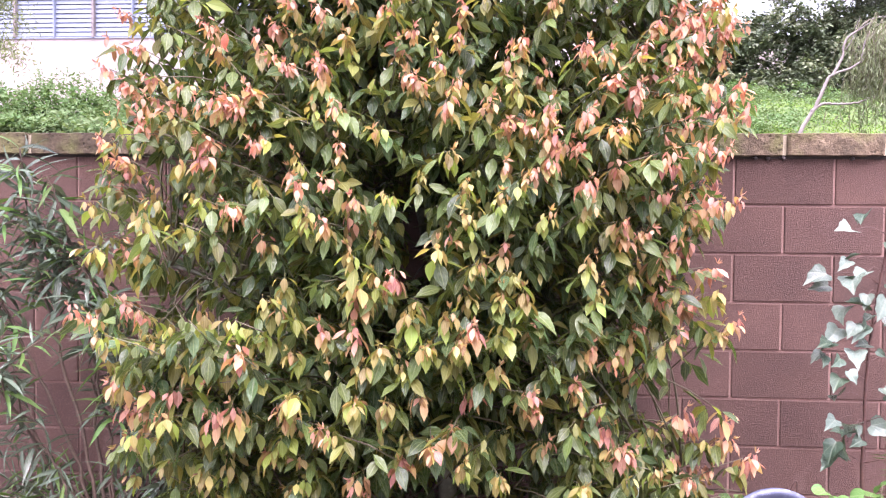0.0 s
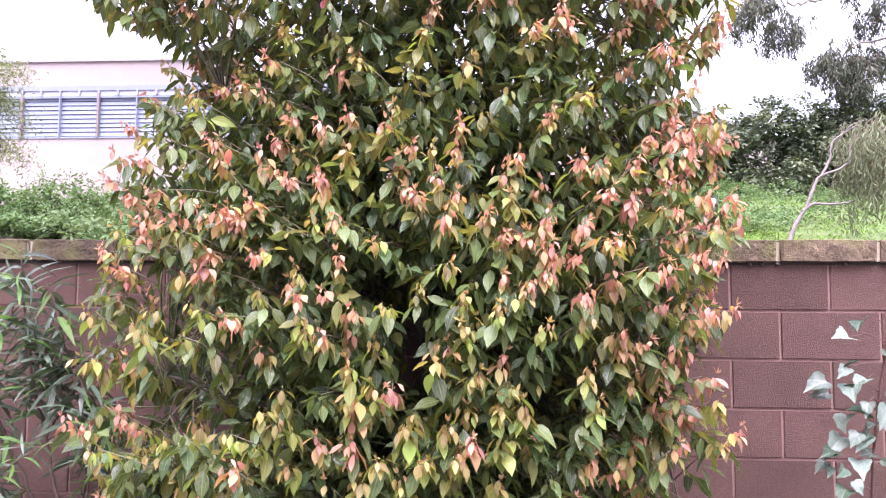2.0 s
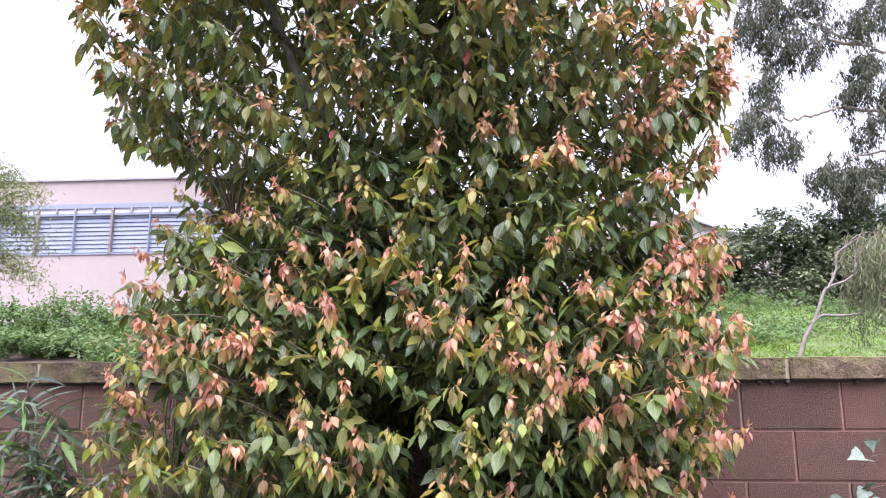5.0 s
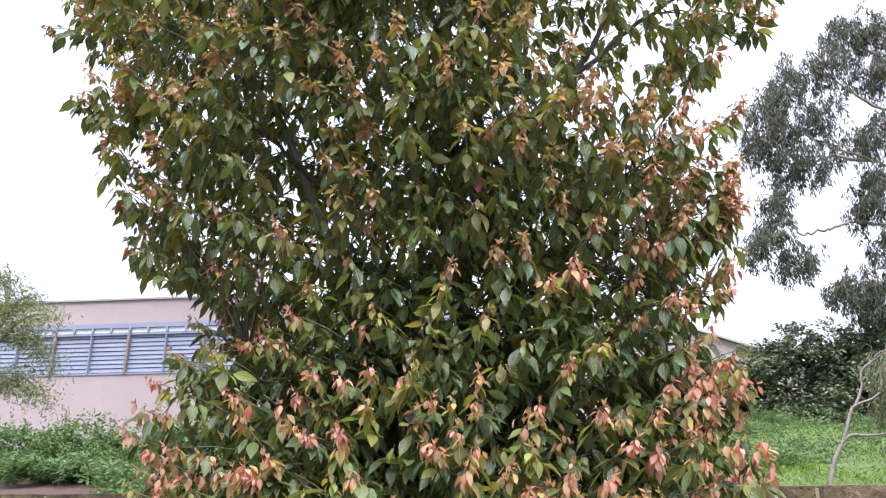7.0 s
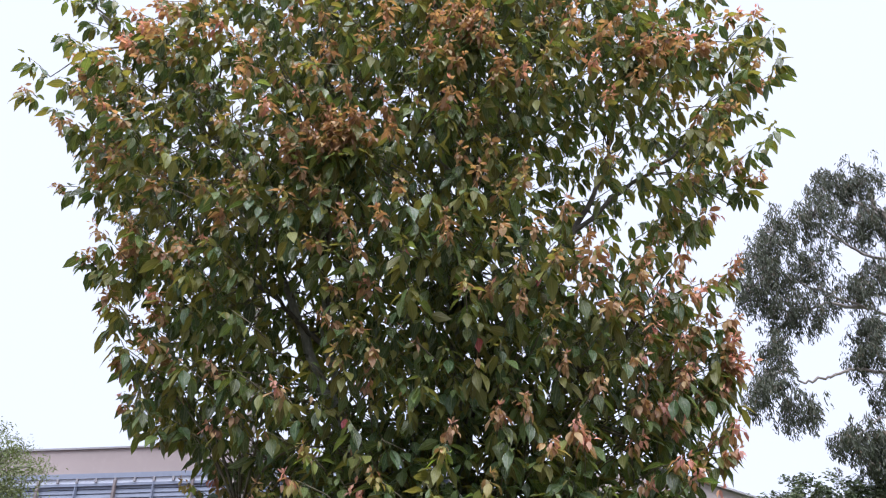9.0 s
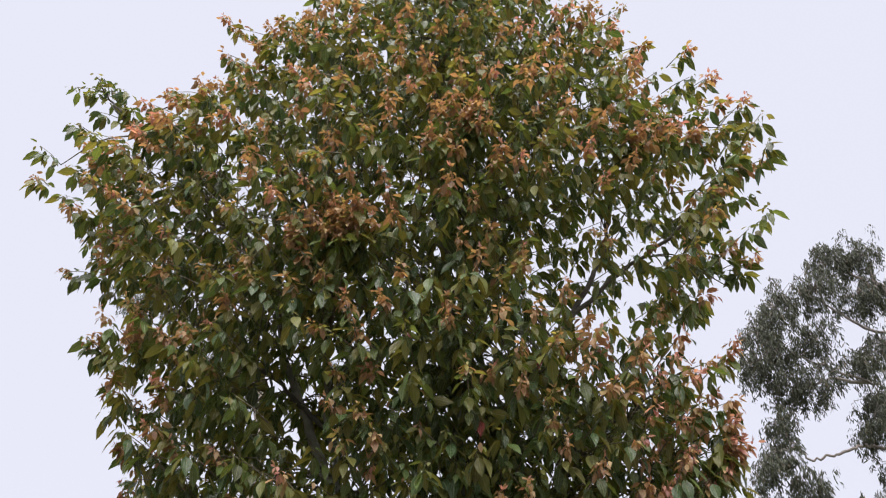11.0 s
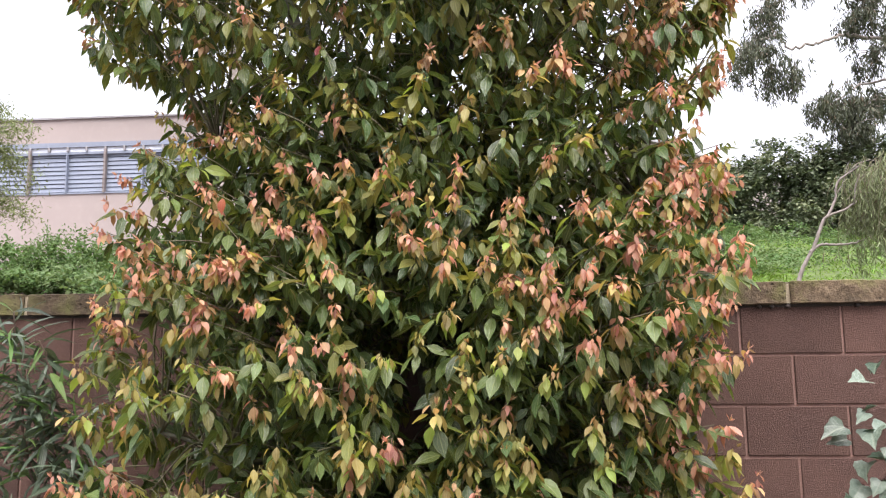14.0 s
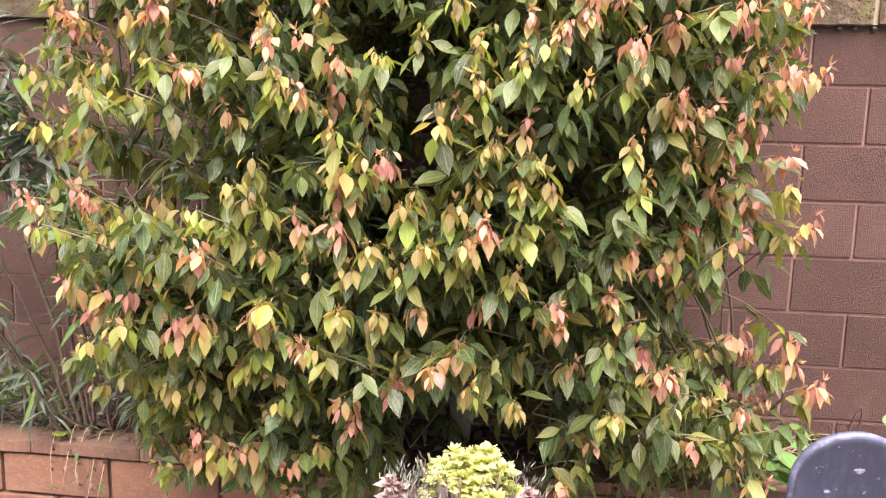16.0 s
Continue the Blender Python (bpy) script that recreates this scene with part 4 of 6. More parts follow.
        axis, normal = hanging(phi, (rng.uniform(0.2, 2.6) if p[2] < 2.7 else rng.uniform(-0.1, 2.0)) if high else rng.uniform(0.5, 3.2), rng.normal(0, 0.35, 3))
        size = rng.uniform(0.042, 0.06) * (1 - 0.5 * u) * young * (1.2 if p[2] < 1.4 else 1.0) * (0.88 if high else 1.0)
        tone = table[min(int(u * len(table) + rng.normal(0, 0.5)), len(table) - 1)] if u > 0.15 else table[0]
        put_leaf(tip + rng.normal(0, 0.008, 3) - d * 0.045 * (1 - u) + axis / np.linalg.norm(axis) * 0.3 * size, axis, normal, size, size * rng.uniform(0.4, 0.54), tone, rng.uniform(0.0, 0.3))
    if colour >= 3:
        for k in range(5):
            axis = d + np.array((0, 0, 0.3)) + rng.normal(0, 0.6, 3)
            put_leaf(tip, axis, out + rng.normal(0, 0.4, 3), rng.uniform(0.014, 0.03), 0.007, rng.choice((5, 6) if colour > 3 else (4, 5)), 0.1)

# a few old leaves turned red
for q, size in (((0.143, 2.4, 2.74), 0.06), ((-0.285, 2.4, 2.48), 0.05), ((-0.54, 2.3, 1.99), 0.05), ((-0.1, 2.4, 3.1), 0.05), ((0.35, 2.5, 3.02), 0.055), ((0.1, 2.35, 3.3), 0.05)):
    axis, normal = hanging(rng.uniform(-2.0, -1.2), rng.uniform(1.5, 2.5), rng.normal(0, 0.2, 3))
    put_leaf(np.array(q), axis, normal, size, 0.5 * size, 7, 0.3)

L_at, L_axis, L_norm, L_len, L_wid, L_mat, L_curl = (np.array(a) for a in (L_at, L_axis, L_norm, L_len, L_wid, L_mat, L_curl))
# the leaves nearest to the yard stay single; the rest are one mass
score = L_at[:, 1] + 0.4 * np.abs(L_at[:, 2] - 1.3) + 10 * (L_len < 0.045)
single = np.zeros(len(L_at), bool)
open_air = np.array([L_at[i][2] < 1.9 and hollow(L_at[i]) for i in range(len(L_at))])
single[np.argsort(score)[:300]] = True
single &= ~open_air
many = ~single & ~open_air
inside = L_at[:, 1] > 2.58
for name, template, pick, label in (("crown", OVATE, many & ~inside, "dense glossy green foliage with salmon, orange and yellow shoot tips"), ("inner_foliage", PLAIN, many & inside, "shaded green leaves inside the crown")):
    ob = leaf_part(name, template, L_at[pick], L_axis[pick], L_norm[pick], L_len[pick], L_wid[pick], L_mat[pick], CAMPHOR, tree, L_curl[pick], label, "stuff")
    ob.matrix_parent_inverse = to_tree
ob = tubes("twig", twigs, M_TWIG, tree, sides=3, kind="stuff")
ob.matrix_parent_inverse = to_tree
unit = {}
for k, m in enumerate(CAMPHOR):
    for c in (0.05, 0.25):
        unit[k, c] = leaf_mesh("leaf", OVATE, [(0, 0, 0)], [(0, 1, 0)], [(0, 0, 1)], [1.0], [1.0], [0], [m], c)
A, U, S = frames(L_axis, L_norm)
for i in np.where(single)[0]:
    ob = new("leaf", unit[int(L_mat[i]), 0.05 if L_curl[i] < 0.15 else 0.25])
    ob.parent = tree
    m = Matrix(((S[i][0], A[i][0], U[i][0], L_at[i][0]), (S[i][1], A[i][1], U[i][1], L_at[i][1]), (S[i][2], A[i][2], U[i][2], L_at[i][2]), (0, 0, 0, 1)))
    ob.matrix_parent_inverse = to_tree
    ob.matrix_basis = m @ Matrix.Diagonal((L_wid[i], L_len[i], L_wid[i], 1))

# ---- a tie round the trunk ----
tie_bm = bmesh.new()
tv, tf = tube_arrays([(0.06 * math.cos(a), 0.06 * math.sin(a), 0.0) for a in np.linspace(0, 2 * math.pi, 17)], [0.008] * 17, 6)
tvs = [tie_bm.verts.new(v) for v in tv]
for f in tf[:-2]:
    tie_bm.faces.new([tvs[i] for i in f])
tie = part("tree_tie", tie_bm, M_TIE, smooth=True)
tie.matrix_basis = pose(0.0, 3.17, 1.37)
tagged(tie, "black rubber tie looped round the tree trunk", "tree tie")


# ---- plants beside the wall ----
def stem_plant(name, label, category, base, stem_list, leaf_rows, template, mats, material, sides=6, curl=0.2):
    """A plant: an Empty at its base, each stem a part, and its leaves one mass; leaf_rows: at, axis, normal, length, width, which."""
    ob = empty(name, base, label, category)
    inv = Matrix.Translation([-c for c in base])
    for pts, r0, r1 in stem_list:
        s = tubes("stem", [(pts, r0, r1)], material, ob, sides=sides)
        s.matrix_parent_inverse = inv
    cols = list(zip(*leaf_rows))
    l = leaf_part("foliage", template, *cols, mats, ob, curl, kind="stuff" if len(leaf_rows) > 60 else "")
    l.matrix_parent_inverse = inv
    return ob


def narrow_leaves(line, rng, start, count, size, wide, droop, pale):
    rows = []
    for k in range(count):
        u = start + (1 - start) * (k + rng.random()) / count
        i = min(int(u * (len(line) - 1)), len(line) - 2)
        at = line[i] + (line[i + 1] - line[i]) * (u * (len(line) - 1) - i)
        along = line[i + 1] - line[i]
        along = along / np.linalg.norm(along)
        phi = k * 2.4 + rng.normal(0, 0.4)
        out = np.array((math.cos(phi), math.sin(phi), 0.0))
        axis = out + along * rng.uniform(0.1, 0.7) + np.array((0, 0, -rng.uniform(*droop)))
        normal = np.array((0, 0, 1.0)) + out * 0.4 + rng.normal(0, 0.35, 3)
        ln = rng.uniform(*size)
        rows.append((at, axis, normal, ln, ln * rng.uniform(*wide), 0 if rng.random() < pale else 1))
    return rows


rng = np.random.default_rng(11)
base = (-1.33, 3.15, 0.22)
left_stems = [
    [(-1.33, 3.13, 0.2), (-1.42, 3.1, 0.7), (-1.52, 3.05, 1.15), (-1.56, 3.0, 1.5), (-1.57, 2.97, 1.72)],
    [(-1.30, 3.12, 0.2), (-1.34, 3.1, 0.6), (-1.33, 3.06, 0.95), (-1.42, 3.0, 1.25), (-1.52, 2.95, 1.5)],
    [(-1.36, 3.16, 0.2), (-1.5, 3.12, 0.65), (-1.66, 3.05, 1.05), (-1.76, 3.0, 1.4), (-1.74, 2.98, 1.68)],
    [(-1.28, 3.1, 0.2), (-1.27, 3.08, 0.55), (-1.3, 3.04, 0.85), (-1.27, 3.0, 1.12), (-1.4, 2.98, 1.42), (-1.46, 2.97, 1.62)],
    [(-1.4, 3.14, 0.2), (-1.6, 3.08, 0.6), (-1.8, 3.0, 1.0), (-1.92, 2.96, 1.35), (-1.95, 2.94, 1.6)],
    [(-1.34, 3.1, 0.2), (-1.48, 3.0, 0.55), (-1.62, 2.92, 0.8), (-1.68, 2.86, 0.96)],
    [(-1.22, 3.12, 0.2), (-1.2, 3.1, 0.5), (-1.22, 3.06, 0.8), (-1.28, 3.03, 1.05)],
]
low_stems = [
    [(-1.3, 3.1, 0.2), (-1.4, 3.02, 0.42), (-1.5, 2.96, 0.58), (-1.6, 2.92, 0.6)],
    [(-1.26, 3.08, 0.2), (-1.24, 3.02, 0.45), (-1.16, 2.98, 0.64), (-1.08, 2.95, 0.68)],
    [(-1.36, 3.1, 0.2), (-1.56, 3.02, 0.5), (-1.72, 2.97, 0.66), (-1.84, 2.95, 0.64)],
    [(-1.24, 3.14, 0.2), (-1.16, 3.1, 0.4), (-1.13, 3.06, 0.62), (-1.16, 3.02, 0.82)],
    [(-1.32, 3.06, 0.2), (-1.36, 2.98, 0.36), (-1.42, 2.94, 0.52), (-1.5, 2.9, 0.76)],
    [(-1.4, 3.16, 0.2), (-1.5, 3.12, 0.4), (-1.64, 3.08, 0.72), (-1.7, 3.05, 0.84)],
    [(-1.18, 3.12, 0.2), (-1.08, 3.05, 0.36), (-1.02, 3.0, 0.46), (-0.98, 2.97, 0.44)],
]
lines, rows = [], []
for k, s in enumerate(left_stems):
    line = smooth_line(s, 7, 0.004, rng)
    lines.append((line, 0.0085 if k < 3 else 0.0065, 0.0025))
    rows += narrow_leaves(line, rng, 0.45, 80 if k < 5 else 40, (0.09, 0.2), (0.11, 0.16), (-0.7, 1.2), 0.75)
    for b in range(5):
        i = int(len(line) * rng.uniform(0.4, 0.85))
        tip = line[i] + np.array((rng.normal(0, 0.1), rng.normal(-0.04, 0.07), rng.uniform(0.05, 0.22)))
        side = smooth_line([line[i], 0.5 * (line[i] + tip) + np.array((0, 0, 0.02)), tip], 4)
        lines.append((side, 0.004, 0.002))
        rows += narrow_leaves(side, rng, 0.2, 18, (0.06, 0.14), (0.1, 0.17), (-0.9, 0.7), 0.7)
for s in low_stems:
    line = smooth_line(s, 7, 0.006, rng)
    lines.append((line, 0.006, 0.002))
    rows += narrow_leaves(line, rng, 0.3, 30, (0.07, 0.16), (0.1, 0.15), (-0.4, 1.5), 0.88)
stem_plant("willowy_shrub", "tall thin-stemmed shrub with narrow drooping grey-green leaves", "shrub", base, lines, rows, LANCE, [M_NARROW, M_NARROWGREEN], M_BROWNSTEM, curl=0.45)

# long grass at the shrub's foot
rows = []
for k in range(110):
    x, y = rng.normal(-1.66, 0.3), rng.uniform(3.05, 3.42)
    phi = rng.uniform(0, 6.283)
    out = np.array((math.cos(phi), math.sin(phi), 0))
    rows.append(((x, y, 0.22), out * rng.uniform(0.2, 0.9) + np.array((0, 0, 1.0)), out * -0.6 + np.array((0, 0, 0.7)), rng.uniform(0.12, 0.34), rng.uniform(0.004, 0.008), int(rng.random() < 0.5)))
cols = list(zip(*rows))
g = leaf_part("bed_grass", NARROW, *cols, [M_NARROW, M_NARROWGREEN], None, 0.45)
tagged(g, "long thin grass tufts growing in the raised bed", "grass", kind="stuff")

# the slender sapling with ivy-like leaves
base = (1.6, 3.12, 0.22)
line = smooth_line([(1.6, 3.12, 0.2), (1.598, 3.11, 0.5), (1.605, 3.1, 0.95), (1.63, 3.09, 1.2), (1.66, 3.08, 1.42), (1.68, 3.07, 1.52)], 6, 0.002, rng)
lines, rows = [(line, 0.0075, 0.003)], []
SAPLING = ((1.50, 1.44), (1.585, 1.5), (1.66, 1.40), (1.50, 1.33), (1.44, 1.28), (1.52, 1.27), (1.455, 1.235), (1.56, 1.16), (1.53, 1.10), (1.57, 1.09), (1.64, 1.1), (1.45, 1.03), (1.47, 0.98),
           (1.60, 1.02), (1.54, 1.0), (1.47, 0.91), (1.49, 0.84), (1.66, 0.86), (1.49, 0.74), (1.46, 0.68), (1.55, 0.72), (1.58, 0.67), (1.47, 0.62), (1.56, 1.21), (1.5, 1.16), (1.6, 1.13), (1.49, 1.08), (1.62, 1.2), (1.53, 0.7), (1.5, 0.66), (1.62, 0.72), (1.43, 0.99), (1.57, 1.29), (1.70, 1.3), (1.72, 1.18), (1.74, 0.98), (1.68, 0.75), (1.72, 0.6))
for k, (x, z) in enumerate(SAPLING):
    at = np.array((x, 3.05 + rng.normal(0, 0.03), z))
    i = int(np.argmin(np.abs(line[:, 2] - (z - 0.02))))
    lines.append((smooth_line([line[i], 0.5 * (line[i] + at) + np.array((0, 0, 0.02)), at], 4), 0.0018, 0.0012))
    side = np.array((math.copysign(0.6, x - line[i][0]), -0.5, rng.uniform(-0.9, 0.1)))
    size = rng.uniform(0.06, 0.1)
    rows.append((at, side + rng.normal(0, 0.25, 3), np.array((0, -0.45, 1.0)) + rng.normal(0, 0.45, 3), size, size * rng.uniform(0.8, 1.1), 1 if z < 0.8 and k % 2 else int(rng.random() < 0.36)))
    if k % 2:
        size = rng.uniform(0.035, 0.06)
        rows.append((at + rng.normal(0, 0.022, 3), side * np.array((rng.uniform(-1, 1), 1, 1)) + rng.normal(0, 0.4, 3), np.array((0, -0.5, 1.0)) + rng.normal(0, 0.6, 3), size, size * rng.uniform(0.8, 1.1), int(rng.random() < 0.7)))
stem_plant("ivy_leaved_sapling", "slender red-stemmed sapling with pale lobed leaves", "sapling", base, lines, rows, LOBED, [M_LOBED, M_LOBEDDARK], M_REDSTEM, curl=0.12)

# a fine-needled tuft beside the sapling
rows = []
for k in range(260):
    phi = rng.uniform(0, 6.283)
    out = np.array((math.cos(phi), math.sin(phi), 0))
    z = rng.uniform(0.24, 0.66)
    rows.append((np.array((1.76, 3.1, z)) + rng.normal(0, 0.02, 3), out + np.array((0, 0, rng.uniform(-0.3, 0.8))), np.array((0, 0, 1.0)) + rng.normal(0, 0.3, 3), rng.uniform(0.05, 0.11), 0.004, 0))
lines = [(smooth_line([(1.76, 3.1, 0.2), (1.765, 3.1, 0.45), (1.76, 3.09, 0.68)], 4), 0.005, 0.002)]
stem_plant("needle_leaved_plant", "small upright plant with fine dark green needles", "plant", (1.76, 3.1, 0.22), lines, rows, NARROW, [G_DARK], M_TWIG)


def mallow(at, count, spread, height, size, rng):
    lines, rows = [], []
    for k in range(count):
        phi = rng.uniform(0, 6.283)
        p = np.array((at[0] + math.cos(phi) * rng.uniform(0.2, 1) * spread, at[1] - 0.03 + math.sin(phi) * rng.uniform(0.2, 1) * spread * 0.6, at[2] + rng.uniform(0.3, 1) * height))
        lines.append((smooth_line([at, 0.5 * (np.array(at) + p) + np.array((0, 0, 0.04)), p], 4), 0.002, 0.0015))
        ln = rng.uniform(*size)
        rows.append((p, np.array((math.cos(phi), math.sin(phi) - 0.5, -0.25)) + rng.normal(0, 0.2, 3), np.array((0, -0.45, 1.0)) + rng.normal(0, 0.3, 3), ln, ln, 0))
    return stem_plant("mallow_weed", "low bright green weed with round scalloped leaves", "weed", at, lines, rows, ROUND, [M_MALLOW], M_TWIG, 4, 0.02)


mallow((0.99, 2.97, 0.25), 36, 0.15, 0.24, (0.04, 0.08), rng)
mallow((1.6, 3.0, 0.23), 30, 0.24, 0.3, (0.045, 0.085), rng)
mallow((-0.98, 3.12, 0.23), 9, 0.1, 0.12, (0.03, 0.05), rng)

# dry stalks
lines = []
for k in range(14):
    a = np.array((rng.uniform(1.05, 1.25), rng.uniform(3.15, 3.3), 0.23))
    b = a + np.array((rng.uniform(0.05, 0.3), rng.normal(0, 0.04), rng.uniform(0.04, 0.16)))
    lines.append((smooth_line([a, 0.5 * (a + b) + np.array((0, 0, 0.05)), b], 5), 0.0022, 0.0012))
st = tubes("dry_stalks", lines, M_DRY, None, sides=5)
tagged(st, "bent dry straw-coloured stalks lying on the soil", "stalks", kind="stuff")
pod = tubes("dead_stem", [(smooth_line([(1.39, 3.3, 0.2), (1.385, 3.3, 0.3), (1.41, 3.3, 0.41), (1.43, 3.3, 0.44), (1.43, 3.3, 0.38), (1.405, 3.3, 0.3), (1.4, 3.3, 0.22)], 5), 0.004, 0.003)], M_REDSTEM, None)
tagged(pod, "bent dark brown dead stem by the wall", "stem")

# leaf litter
rows = []
for k in range(2200):
    x, y = rng.uniform(-2.3, 2.3), rng.uniform(3.1, 3.49) if rng.random() < 0.93 else rng.uniform(3.0, 3.1)
    phi = rng.uniform(0, 6.283)
    ln = rng.uniform(0.03, 0.085)
    rows.append(((x, y, (0.238 if y > 3.1 else 0.254) + rng.uniform(0, 0.02 if y > 3.1 else 0.004)), np.array((math.cos(phi), math.sin(phi), rng.normal(0, 0.18))), np.array((0, 0, 1.0)) + rng.normal(0, 0.35, 3), ln, ln * rng.uniform(0.2, 0.5), 0))
cols = list(zip(*rows))
lt = leaf_part("leaf_litter", OVATE, *cols, [M_LITTER], None, 0.2)
tagged(lt, "dry brown fallen leaves covering the soil", "leaf litter", kind="stuff")

# a dry weed hanging over the planter's cap, and a seedling on it
rows, lines = [], []
for k in range(5):
    a = np.array((-1.36 + 0.05 * k, 3.1, 0.26))
    b = np.array((-1.3 + 0.04 * k + rng.normal(0, 0.03), 2.95, 0.22 - 0.02 * k))
    c = b + np.array((rng.normal(0.0, 0.03), -0.01, -rng.uniform(0.04, 0.14)))
    line = smooth_line([a, 0.5 * (a + b) + np.array((0, 0, 0.06)), b, c], 5)
    lines.append((line, 0.0022, 0.0012))
    rows += narrow_leaves(line, rng, 0.35, 9, (0.015, 0.04), (0.25, 0.45), (-0.2, 1.0), 0.5)
stem_plant("hanging_weed", "thin dry weed hanging over the planter cap", "weed", (-1.3, 3.1, 0.25), lines, rows, OVATE, [M_WEED, M_LITTER], M_DRY, 4, 0.15)
rows = [((-1.33, 2.99, 0.263), (math.cos(2.4 * k), math.sin(2.4 * k), 0.7), (0, 0, 1.0), 0.035 + 0.002 * (k % 4), 0.011, 0) for k in range(12)]
stem_plant("seedling", "small yellow-green seedling rooted in the planter joint", "seedling", (-1.33, 2.99, 0.248), [(np.array([(-1.33, 2.99, 0.24), (-1.33, 2.99, 0.255), (-1.33, 2.99, 0.27)]), 0.002, 0.0015)], rows, OVATE, [G_LIME], M_TWIG, 4, 0.1)

# dark lumps under the wall's cap
for x in (1.3, 1.35, 1.415, 1.69):
    bm = bmesh.new()
    bmesh.ops.create_icosphere(bm, subdivisions=2, radius=1)
    for v in bm.verts:
        v.co *= 1 + 0.15 * noise.noise(v.co * 2 + Vector((x * 9, 0, 0)))
        v.co = Vector((v.co.x * 0.011, v.co.y * 0.009, v.co.z * 0.0085))
    ob = part("dark_lump", bm, M_LUMP, smooth=True)
    ob.matrix_basis = pose(x, YW - 0.008, Z0 - 0.009)
    tagged(ob, "small dark round lump stuck under the wall cap", "lump", group="lumps under the cap")


# ---- the chair back and the flower pot ----
def arch(w, h, r, n=14):
    """Outline of a board with a round top, from the lower left."""
    pts = [(-w, 0.0), (-w, h - r)]
    pts += [(-w * math.cos(a), h - r + r * math.sin(a)) for a in np.linspace(0, math.pi, n)[1:-1]]
    return pts + [(w, h - r), (w, 0.0)]


chair = empty("plastic_chair", (0.965, 2.05, -0.1), "weathered blue-grey plastic chair with a rounded back", "chair")
bm = bmesh.new()
outline = arch(0.118, 0.425, 0.118, 26)
rings = []
for s, dz in ((0.97, -0.014), (1.0, -0.008), (1.0, 0.008), (0.96, 0.016), (0.9, 0.012), (0.0, 0.006)):
    rings.append([bm.verts.new((x * s if s else 0, dz - 0.35 * x * x, 0.24 + (y - 0.24) * s)) for x, y in outline])
for a, b in zip(rings[:-1], rings[1:]):
    for i in range(len(outline)):
        j = (i + 1) % len(outline)
        bm.faces.new((a[i], a[j], b[j], b[i]))
bm.faces.new(list(reversed(rings[0])))
bmesh.ops.remove_doubles(bm, verts=bm.verts[:], dist=0.0005)
bmesh.ops.recalc_face_normals(bm, faces=bm.faces[:])
bk = part("backrest", bm, M_CHAIR, chair, "scuffed rounded backrest", smooth=True)
bk.matrix_basis = pose(0, 0.13, 0.458, -8, 0, 180)
rim_line = [(x * 0.965, 0.004 - 0.35 * x * x, 0.24 + (y - 0.24) * 0.965) for x, y in outline]
rm = tubes("back_rim", [(np.array(rim_line), 0.0105, 0.0105)], M_CHAIRRIM, bk, "pale worn edge", 8)
seat = part("seat", box(-0.17, 0.17, -0.24, 0.12, 0.42, 0.45, 0.012), M_CHAIR, chair)
for x in (-0.14, 0.14):
    for y in (-0.2, 0.1):
        tubes("leg", [(np.array([(x, y, 0.43), (x * 1.1, y * 1.1, 0.2), (x * 1.18, y * 1.18, 0.0)]), 0.018, 0.014)], M_CHAIR, chair, sides=8)

pot = empty("flower_pot", (0.15, 2.2, -0.1), "tall dark glazed pot planted with yellow flowers and succulents", "flower pot")
prof = [(0.0, 0.0), (0.11, 0.0), (0.12, 0.02), (0.15, 0.55), (0.165, 0.56), (0.165, 0.6), (0.145, 0.6), (0.14, 0.56), (0.0, 0.55)]
bm = bmesh.new()
N = 28
ringv = [[bm.verts.new((r * math.cos(2 * math.pi * i / N), r * math.sin(2 * math.pi * i / N), z)) for i in range(N)] if r else [bm.verts.new((0, 0, z))] for r, z in prof]
for a, b in zip(ringv[:-1], ringv[1:]):
    for i in range(N):
        j = (i + 1) % N
        quad = [a[i % len(a)], a[j % len(a)], b[j % len(b)], b[i % len(b)]]
        bm.faces.new(list(dict.fromkeys(quad)))
bmesh.ops.recalc_face_normals(bm, faces=bm.faces[:])
part("pot_body", bm, M_POT, pot, smooth=True)


def rosette(name, at, size, petals, mat, tiers, rng, up=0.6, label="", wide=0.5):
    rows = []
    for tier in range(tiers):
        for k in range(petals):
            phi = 2 * math.pi * (k + 0.5 * tier) / petals + rng.normal(0, 0.25)
            out = np.array((math.cos(phi), math.sin(phi), 0))
            rise = up * (0.25 + tier / tiers * 1.6)
            ln = size * (1 - 0.22 * tier) * rng.uniform(0.85, 1.15)
            rows.append((np.array(at) + np.array((0, 0, 0.006 * tier)), out + np.array((0, 0, rise)), np.array((0, 0, 1.0)) - out * 0.3 + rng.normal(0, 0.35, 3), ln, ln * wide, 0))
    cols = list(zip(*rows))
    return leaf_part(name, OVATE, *cols, [mat], pot, 0.1, label)


for k in range(64):
    a, r = rng.uniform(0, 6.283), 0.1 * math.sqrt(rng.random())
    rosette("yellow_bloom", (0.02 + 1.1 * r * math.cos(a), r * math.sin(a) * 0.9, 0.645 + 0.1 * (1 - (r / 0.1) ** 2) + rng.uniform(-0.025, 0.015)), rng.uniform(0.022, 0.038), 7, M_BLOOM, 2, rng, rng.uniform(0.2, 1.4), "pale yellow bloom" if k == 0 else "", rng.uniform(0.42, 0.6))
